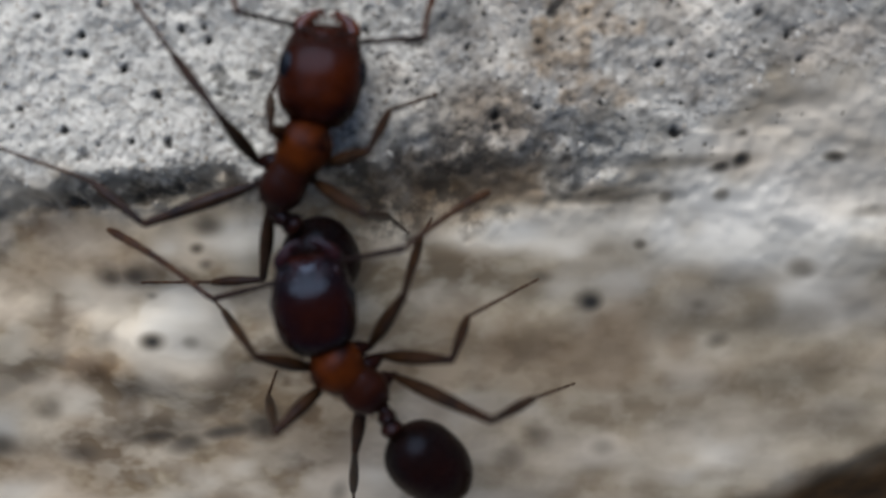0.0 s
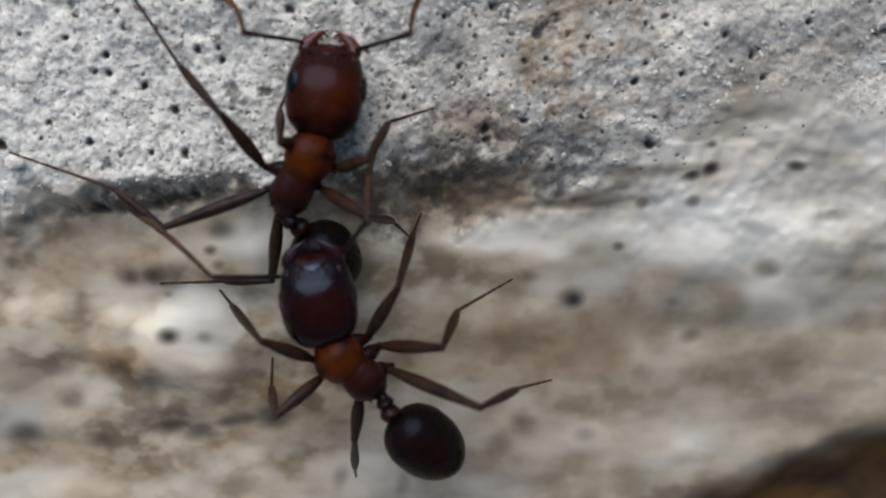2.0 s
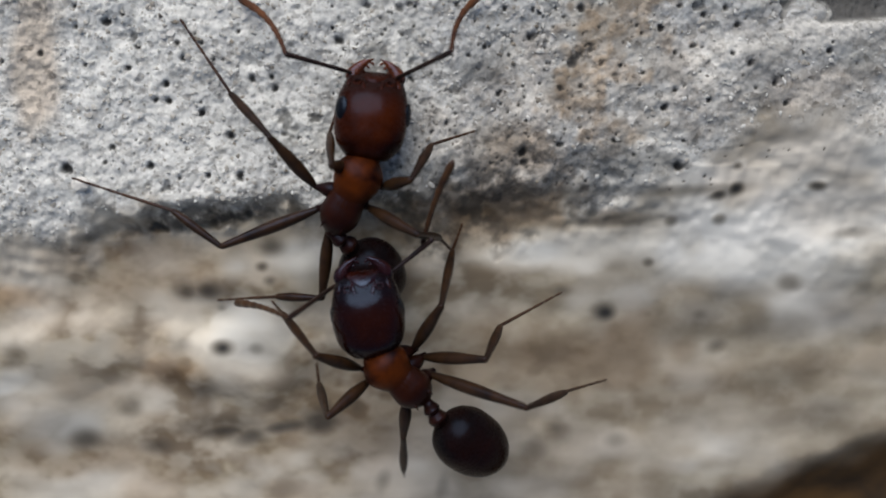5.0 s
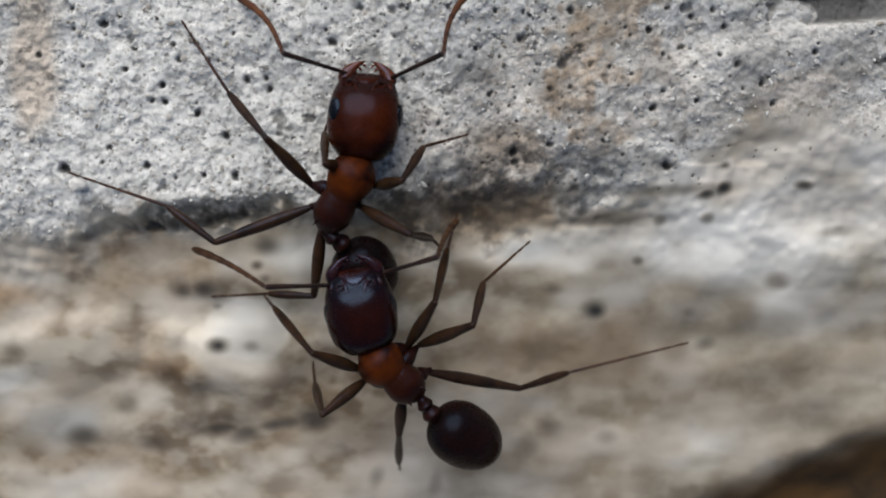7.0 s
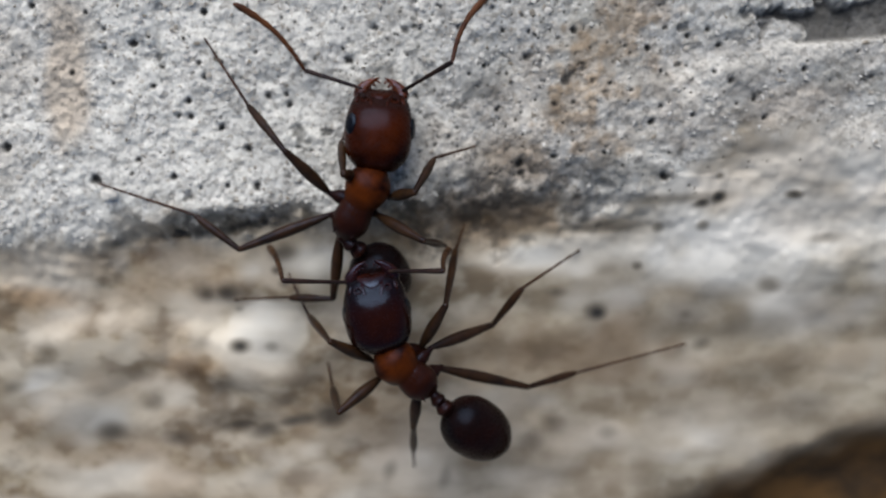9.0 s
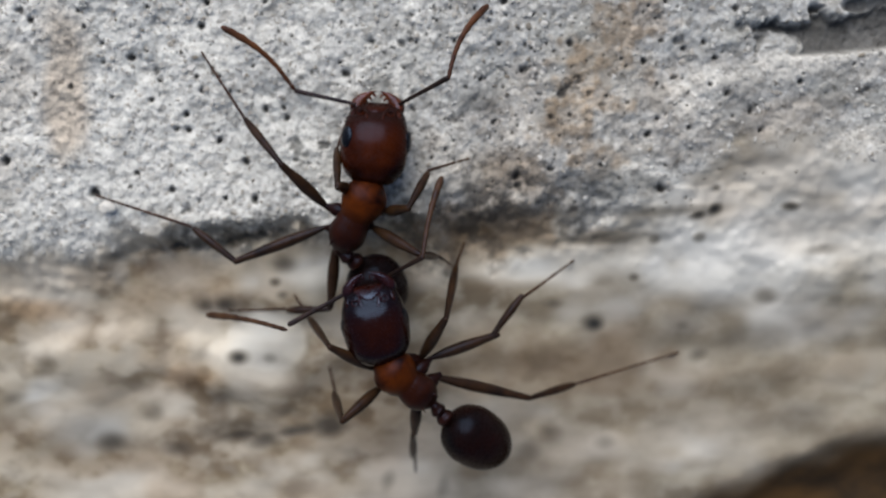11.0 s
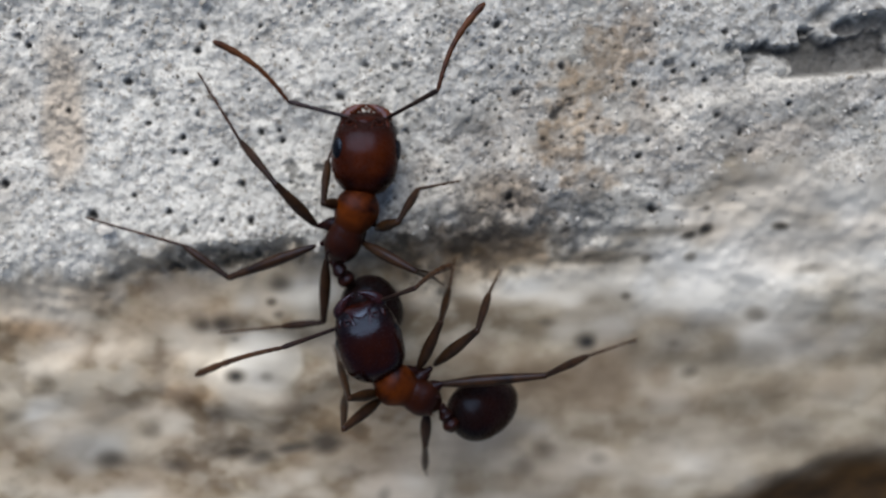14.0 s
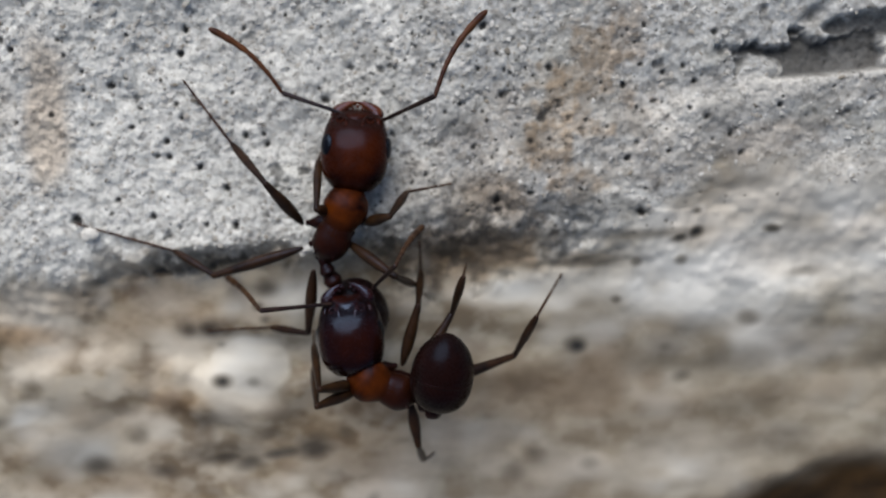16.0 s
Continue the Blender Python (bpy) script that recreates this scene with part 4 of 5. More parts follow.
GRIPPED_LIMBS = {
    "middle_left": [
        (0, (-5.15, 2.44, 1.28), (-5.79, 3.45, 3.21), (-7.25, 5.23, 2.25), (-8.97, 7.43, 1.29)),
        (4, (-5.29, 2.65, 1.29), (-6.53, 4.20, 2.39), (-8.00, 5.78, 1.12), (-9.61, 8.24, 1.02)),
        (7, (-5.17, 2.66, 1.27), (-6.47, 4.05, 2.51), (-7.89, 5.67, 1.24), (-9.52, 8.14, 1.05)),
        (8, (-5.21, 2.72, 1.29), (-6.55, 4.07, 2.54), (-7.98, 5.75, 1.37), (-9.60, 8.18, 1.00)),
        (13, (-5.20, 2.75, 1.33), (-6.64, 4.23, 2.27), (-8.07, 5.82, 0.96), (-9.62, 8.25, 0.95)),
        (13.5, (-5.24, 2.70, 1.34), (-6.78, 4.26, 1.93), (-8.14, 5.81, 0.51), (-9.60, 8.29, 1.02)),
        (14, (-5.37, 2.83, 1.28), (-6.62, 4.26, 2.53), (-8.06, 5.86, 1.26), (-9.60, 8.34, 1.03)),
        (14.5, (-5.29, 2.96, 1.32), (-6.60, 4.30, 2.60), (-8.00, 5.82, 1.19), (-9.62, 8.23, 0.95)),
        (15, (-5.38, 2.84, 1.29), (-6.50, 4.31, 2.62), (-7.94, 5.76, 1.17), (-9.59, 8.19, 1.01)),
        (15.5, (-5.27, 2.90, 1.32), (-6.51, 4.34, 2.56), (-7.93, 5.81, 1.11), (-9.61, 8.18, 0.96)),
        (16, (-5.34, 3.08, 1.24), (-6.33, 4.39, 2.81), (-7.75, 5.87, 1.38), (-9.55, 8.21, 1.09)),
    ],
    "hind_left": [
        (0, (-5.13, 1.82, 1.20), (-8.28, 0.69, 1.29), (-9.82, 1.90, 1.13), (-13.33, 3.11, 0.31)),
        (7, (-5.16, 1.95, 1.18), (-8.34, 0.77, 1.31), (-9.94, 1.98, 1.22), (-13.48, 3.16, 0.40)),
        (13, (-5.33, 2.01, 1.19), (-8.48, 0.86, 1.05), (-10.04, 2.08, 0.85), (-13.65, 3.24, 0.38)),
        (13.5, (-5.30, 2.00, 1.21), (-8.52, 0.96, 1.69), (-10.06, 2.03, 1.09), (-13.57, 3.24, 0.27)),
        (14, (-5.47, 2.11, 1.19), (-8.60, 1.00, 0.76), (-10.23, 2.17, 0.72), (-13.89, 3.22, 0.40)),
        (14.5, (-5.36, 2.06, 1.23), (-8.50, 1.04, 1.28), (-10.06, 2.10, 0.85), (-13.62, 3.15, 0.19)),
        (15, (-5.42, 2.05, 1.26), (-8.52, 0.97, 0.82), (-10.11, 2.02, 0.50), (-13.67, 3.19, 0.20)),
        (15.5, (-5.40, 2.01, 1.21), (-8.54, 0.88, 1.04), (-10.08, 1.94, 0.46), (-13.66, 3.20, 0.24)),
        (16, (-5.38, 2.19, 1.29), (-8.52, 1.27, 0.91), (-10.10, 2.14, 0.23), (-13.75, 3.20, 0.29)),
    ],
    "hind_right": [
        (0, (-4.82, 1.20, 1.09), (-5.26, -0.89, -0.33), (-6.84, -0.98, -0.75), (-9.29, -1.03, -2.03)),
        (7, (-4.87, 1.32, 1.01), (-5.26, -1.03, 0.07), (-6.86, -0.95, -0.32), (-9.16, -1.10, -2.00)),
        (13, (-4.99, 1.35, 0.97), (-5.32, -0.85, -0.30), (-6.93, -0.97, -0.58), (-9.54, -1.14, -1.90)),
        (14, (-5.08, 1.63, 0.93), (-5.33, -0.67, -0.18), (-6.90, -0.85, -0.62), (-9.59, -1.18, -1.83)),
        (16, (-5.00, 1.39, 1.00), (-5.38, -0.89, -0.11), (-6.85, -0.72, -0.82), (-9.52, -0.89, -1.90)),
    ],
    "front_right": [
        (0, (-3.19, 2.36, 1.34), (-1.98, 2.60, 2.43), (-1.47, 3.85, 1.28), (-0.23, 4.43, 0.16)),
        (7, (-3.09, 2.61, 1.15), (-2.16, 2.70, 2.50), (-1.51, 3.89, 1.36), (-0.01, 4.41, 0.34)),
        (13, (-3.32, 2.55, 1.12), (-2.35, 2.64, 2.44), (-1.69, 3.99, 1.50), (-0.19, 4.49, 0.41)),
        (13.5, (-3.30, 2.73, 1.16), (-2.42, 2.84, 2.54), (-1.57, 4.10, 1.63), (-0.27, 4.44, 0.30)),
        (14, (-3.29, 2.72, 1.16), (-2.41, 2.92, 2.53), (-1.77, 4.10, 1.38), (-0.26, 4.45, 0.31)),
        (14.5, (-3.36, 2.78, 1.22), (-2.39, 2.95, 2.53), (-1.70, 3.96, 1.26), (-0.26, 4.46, 0.21)),
        (15, (-3.44, 2.73, 1.25), (-2.45, 2.94, 2.54), (-2.04, 3.91, 1.12), (-0.56, 4.45, 0.20)),
        (15.5, (-3.41, 2.79, 1.16), (-2.33, 3.02, 2.38), (-1.98, 3.97, 0.92), (-0.23, 4.43, 0.35)),
        (16, (-3.16, 3.06, 1.23), (-2.18, 3.25, 2.53), (-1.67, 4.13, 1.09), (-0.09, 4.46, 0.20)),
    ],
    "middle_right": [
        (0, (-3.60, 1.90, 1.11), (-2.08, 0.91, 2.64), (-1.54, 0.92, -0.14), (-1.01, 0.45, -1.62)),
        (7, (-3.61, 1.96, 1.14), (-1.93, 1.00, 2.52), (-1.26, 0.91, -0.24), (-0.78, 0.40, -1.69)),
        (13, (-3.62, 2.04, 1.21), (-1.87, 1.05, 2.48), (-1.35, 0.91, -0.31), (-0.84, 0.56, -1.75)),
        (14, (-3.74, 2.22, 1.31), (-1.85, 1.23, 2.36), (-1.32, 0.97, -0.42), (-0.93, 0.60, -1.79)),
        (14.5, (-3.77, 2.25, 1.25), (-2.02, 1.28, 2.53), (-1.64, 0.99, -0.26), (-1.26, 0.71, -1.73)),
        (15, (-3.78, 2.24, 1.16), (-2.17, 1.37, 2.68), (-1.72, 1.05, -0.11), (-1.36, 0.72, -1.63)),
        (15.5, (-3.71, 2.19, 1.13), (-2.13, 1.40, 2.72), (-1.70, 1.19, -0.08), (-1.35, 0.75, -1.59)),
        (16, (-3.72, 2.37, 1.22), (-2.02, 1.20, 2.40), (-1.48, 0.81, -0.36), (-1.12, 0.32, -1.81)),
    ],
    "front_left": [
        (0, (-4.36, 3.22, 1.29), (-4.53, 3.10, 2.85), (-4.82, 4.27, 1.05), (-4.59, 5.19, 0.31)),
        (7, (-4.28, 3.25, 1.29), (-4.56, 3.20, 2.84), (-4.78, 4.39, 1.04), (-4.56, 5.33, 0.33)),
        (13, (-4.42, 3.36, 1.15), (-4.74, 3.38, 2.69), (-4.81, 4.96, 1.21), (-4.56, 6.04, 0.58)),
        (14, (-4.48, 3.59, 1.16), (-4.96, 3.57, 2.66), (-4.97, 5.14, 1.16), (-4.63, 6.20, 0.58)),
        (16, (-4.36, 3.47, 1.11), (-4.65, 3.52, 2.65), (-4.74, 5.25, 1.35), (-4.38, 6.29, 0.69)),
    ],
    "antenna_left": [
        (0, (-4.21, 6.18, 1.60), (-5.31, 6.11, 3.31), (-6.85, 7.91, 1.04)),
        (1.5, (-4.23, 6.33, 1.59), (-5.12, 6.07, 3.40), (-6.55, 7.81, 1.02)),
        (2.5, (-4.24, 6.25, 1.87), (-5.81, 6.42, 3.15), (-7.29, 8.15, 0.78)),
        (3.5, (-4.36, 6.27, 1.47), (-5.73, 6.38, 2.97), (-7.78, 8.37, 1.36)),
        (4, (-4.31, 6.27, 1.69), (-5.94, 6.58, 2.87), (-7.74, 8.67, 1.09)),
        (7, (-4.28, 6.34, 1.65), (-5.88, 6.66, 2.86), (-7.63, 8.85, 1.15)),
        (8, (-4.41, 6.26, 1.39), (-6.02, 6.56, 2.60), (-8.39, 8.78, 2.14)),
        (9, (-4.30, 6.39, 1.70), (-6.07, 7.05, 0.95), (-8.39, 9.20, 1.99)),
        (9.5, (-4.52, 6.30, 1.61), (-6.35, 6.91, 0.97), (-8.72, 8.97, 1.98)),
        (12.5, (-4.37, 6.34, 1.57), (-6.28, 6.79, 1.03), (-8.69, 8.83, 2.10)),
        (13, (-4.42, 6.38, 1.55), (-6.33, 6.90, 1.07), (-8.74, 8.88, 2.13)),
        (13.5, (-4.51, 6.42, 1.50), (-6.49, 6.77, 1.19), (-9.05, 8.52, 2.28)),
        (14, (-4.42, 6.69, 1.53), (-6.35, 7.24, 1.21), (-8.86, 9.27, 2.21)),
        (14.5, (-4.36, 6.75, 1.48), (-6.32, 7.28, 1.43), (-8.70, 9.45, 2.08)),
        (15, (-4.33, 6.58, 1.52), (-6.27, 7.16, 1.33), (-8.78, 9.25, 2.26)),
        (15.5, (-4.18, 6.58, 1.53), (-6.12, 7.11, 1.26), (-8.65, 9.05, 2.23)),
        (16, (-4.04, 6.93, 1.49), (-5.95, 7.61, 1.43), (-8.34, 9.77, 2.09)),
    ],
    "antenna_right": [
        (0, (-2.39, 5.69, 1.50), (-0.50, 5.45, 3.23), (0.49, 7.88, 1.13)),
        (1.5, (-2.38, 6.00, 1.48), (-0.70, 6.06, 3.43), (0.14, 8.43, 1.19)),
        (2.5, (-2.31, 6.08, 1.58), (-0.70, 6.13, 3.59), (0.07, 8.10, 0.97)),
        (3.5, (-2.50, 6.06, 1.53), (-0.58, 6.58, 3.16), (0.42, 9.18, 1.27)),
        (4, (-2.49, 6.06, 1.55), (-0.78, 6.50, 3.42), (0.29, 8.65, 1.07)),
        (7, (-2.51, 6.14, 1.47), (-0.85, 6.54, 3.40), (0.20, 9.12, 1.51)),
        (8, (-2.60, 6.12, 1.58), (-0.92, 6.82, 3.40), (0.05, 9.16, 1.20)),
        (9, (-2.58, 6.27, 1.47), (-0.92, 6.90, 3.34), (0.41, 9.53, 1.71)),
        (9.5, (-2.48, 6.26, 1.49), (-0.82, 6.86, 3.37), (0.45, 9.48, 1.68)),
        (12.5, (-2.68, 6.30, 1.48), (-1.02, 6.89, 3.36), (0.46, 9.85, 2.73)),
        (13, (-2.69, 6.29, 1.50), (-0.96, 6.93, 3.30), (0.49, 9.94, 2.90)),
        (13.5, (-2.65, 6.37, 1.47), (-1.03, 7.00, 3.37), (0.56, 9.91, 2.84)),
        (14, (-2.78, 6.62, 1.51), (-1.02, 7.29, 3.27), (0.58, 10.25, 3.11)),
        (14.5, (-2.62, 6.49, 1.47), (-0.90, 6.99, 3.32), (0.73, 9.93, 3.26)),
        (15, (-2.60, 6.47, 1.45), (-0.87, 6.84, 3.32), (1.44, 9.28, 3.46)),
        (15.5, (-2.45, 6.45, 1.48), (-0.69, 6.95, 3.29), (0.98, 9.87, 3.30)),
        (16, (-2.37, 6.65, 1.50), (-0.59, 7.18, 3.28), (1.16, 10.04, 3.03)),
    ],
}
BITING_BODY = [
    (0, (-3.36, -2.87, 1.30), (-3.70, -0.21, 1.90), (-1.67, -4.39, 1.09), (-1.36, -5.19, 0.93), (0.88, -7.34, -0.43)),
    (0.5, (-3.35, -2.79, 1.30), (-3.75, -0.14, 1.91), (-1.66, -4.31, 1.09), (-1.34, -5.10, 0.93), (0.92, -7.22, -0.47)),
    (1, (-3.41, -2.85, 1.30), (-3.73, -0.19, 1.90), (-1.72, -4.37, 1.09), (-1.39, -5.15, 0.93), (0.88, -7.24, -0.50)),
    (1.5, (-3.44, -2.86, 1.30), (-3.71, -0.19, 1.90), (-1.75, -4.39, 1.09), (-1.41, -5.15, 0.93), (0.88, -7.21, -0.52)),
    (2, (-3.40, -2.84, 1.30), (-3.73, -0.17, 1.90), (-1.72, -4.36, 1.09), (-1.36, -5.12, 0.93), (0.93, -7.14, -0.55)),
    (2.5, (-3.39, -2.84, 1.30), (-3.72, -0.17, 1.90), (-1.71, -4.36, 1.09), (-1.33, -5.11, 0.92), (0.97, -7.10, -0.59)),
    (3, (-3.42, -2.84, 1.30), (-3.73, -0.17, 1.90), (-1.73, -4.36, 1.09), (-1.35, -5.10, 0.92), (0.96, -7.06, -0.63)),
    (3.5, (-3.43, -2.85, 1.30), (-3.73, -0.18, 1.89), (-1.74, -4.37, 1.09), (-1.34, -5.10, 0.92), (0.97, -7.02, -0.66)),
    (4, (-3.44, -2.80, 1.30), (-3.73, -0.14, 1.90), (-1.75, -4.32, 1.09), (-1.34, -5.04, 0.92), (0.99, -6.93, -0.69)),
    (6.5, (-3.32, -2.79, 1.30), (-3.72, -0.13, 1.90), (-1.62, -4.29, 1.09), (-1.13, -4.94, 0.92), (1.28, -6.71, -0.70)),
    (7, (-3.34, -2.79, 1.30), (-3.75, -0.13, 1.91), (-1.66, -4.31, 1.09), (-1.19, -4.98, 0.91), (1.18, -6.73, -0.78)),
    (7.5, (-3.42, -2.84, 1.30), (-3.73, -0.17, 1.90), (-1.71, -4.34, 1.09), (-1.21, -4.98, 0.92), (1.17, -6.74, -0.76)),
    (8, (-3.33, -2.81, 1.30), (-3.71, -0.15, 1.89), (-1.63, -4.31, 1.09), (-1.12, -4.94, 0.92), (1.26, -6.70, -0.76)),
    (8.5, (-3.36, -2.78, 1.30), (-3.72, -0.12, 1.90), (-1.65, -4.28, 1.09), (-1.14, -4.91, 0.92), (1.26, -6.68, -0.70)),
    (9, (-3.34, -2.76, 1.30), (-3.70, -0.10, 1.90), (-1.64, -4.25, 1.09), (-1.12, -4.88, 0.92), (1.28, -6.64, -0.73)),
    (9.5, (-3.22, -2.70, 1.30), (-3.70, -0.06, 1.90), (-1.51, -4.19, 1.09), (-1.00, -4.82, 0.92), (1.40, -6.58, -0.73)),
    (12, (-3.27, -2.71, 1.30), (-3.71, -0.06, 1.90), (-1.55, -4.19, 1.09), (-1.00, -4.77, 0.91), (1.37, -6.51, -0.81)),
    (12.5, (-3.28, -2.73, 1.30), (-3.72, -0.08, 1.90), (-1.55, -4.21, 1.09), (-0.99, -4.78, 0.91), (1.37, -6.51, -0.83)),
    (13, (-3.28, -2.72, 1.30), (-3.72, -0.07, 1.89), (-1.55, -4.19, 1.09), (-0.99, -4.76, 0.91), (1.38, -6.49, -0.82)),
    (13.5, (-3.02, -2.61, 1.30), (-3.79, -0.05, 1.93), (-0.94, -3.77, 1.11), (-0.56, -4.44, 0.99), (2.68, -4.14, 0.00)),
    (14, (-3.13, -2.53, 1.30), (-3.86, 0.05, 1.90), (-0.99, -3.64, 1.11), (-0.64, -4.29, 0.96), (1.95, -3.16, -0.93)),
    (14.5, (-3.07, -2.53, 1.30), (-3.74, 0.07, 1.90), (-0.97, -3.69, 1.10), (-0.69, -4.40, 0.93), (2.03, -3.99, -1.08)),
    (15, (-3.05, -2.46, 1.30), (-3.66, 0.15, 1.93), (-0.88, -3.50, 1.11), (-0.62, -4.23, 0.95), (1.99, -3.73, -1.17)),
    (15.5, (-3.02, -2.53, 1.30), (-3.65, 0.07, 1.91), (-0.81, -3.51, 1.10), (-0.59, -4.26, 0.94), (2.18, -3.55, -0.90)),
    (15.7, (-3.10, -2.60, 1.30), (-3.71, 0.01, 1.91), (-0.92, -3.62, 1.10), (-0.63, -4.30, 0.87), (1.17, -1.72, 2.17)),
    (16, (-3.55, -2.21, 1.30), (-3.78, 0.52, 1.52), (-1.34, -3.18, 1.12), (-0.72, -3.55, 1.50), (-0.06, 0.25, 2.90)),
]
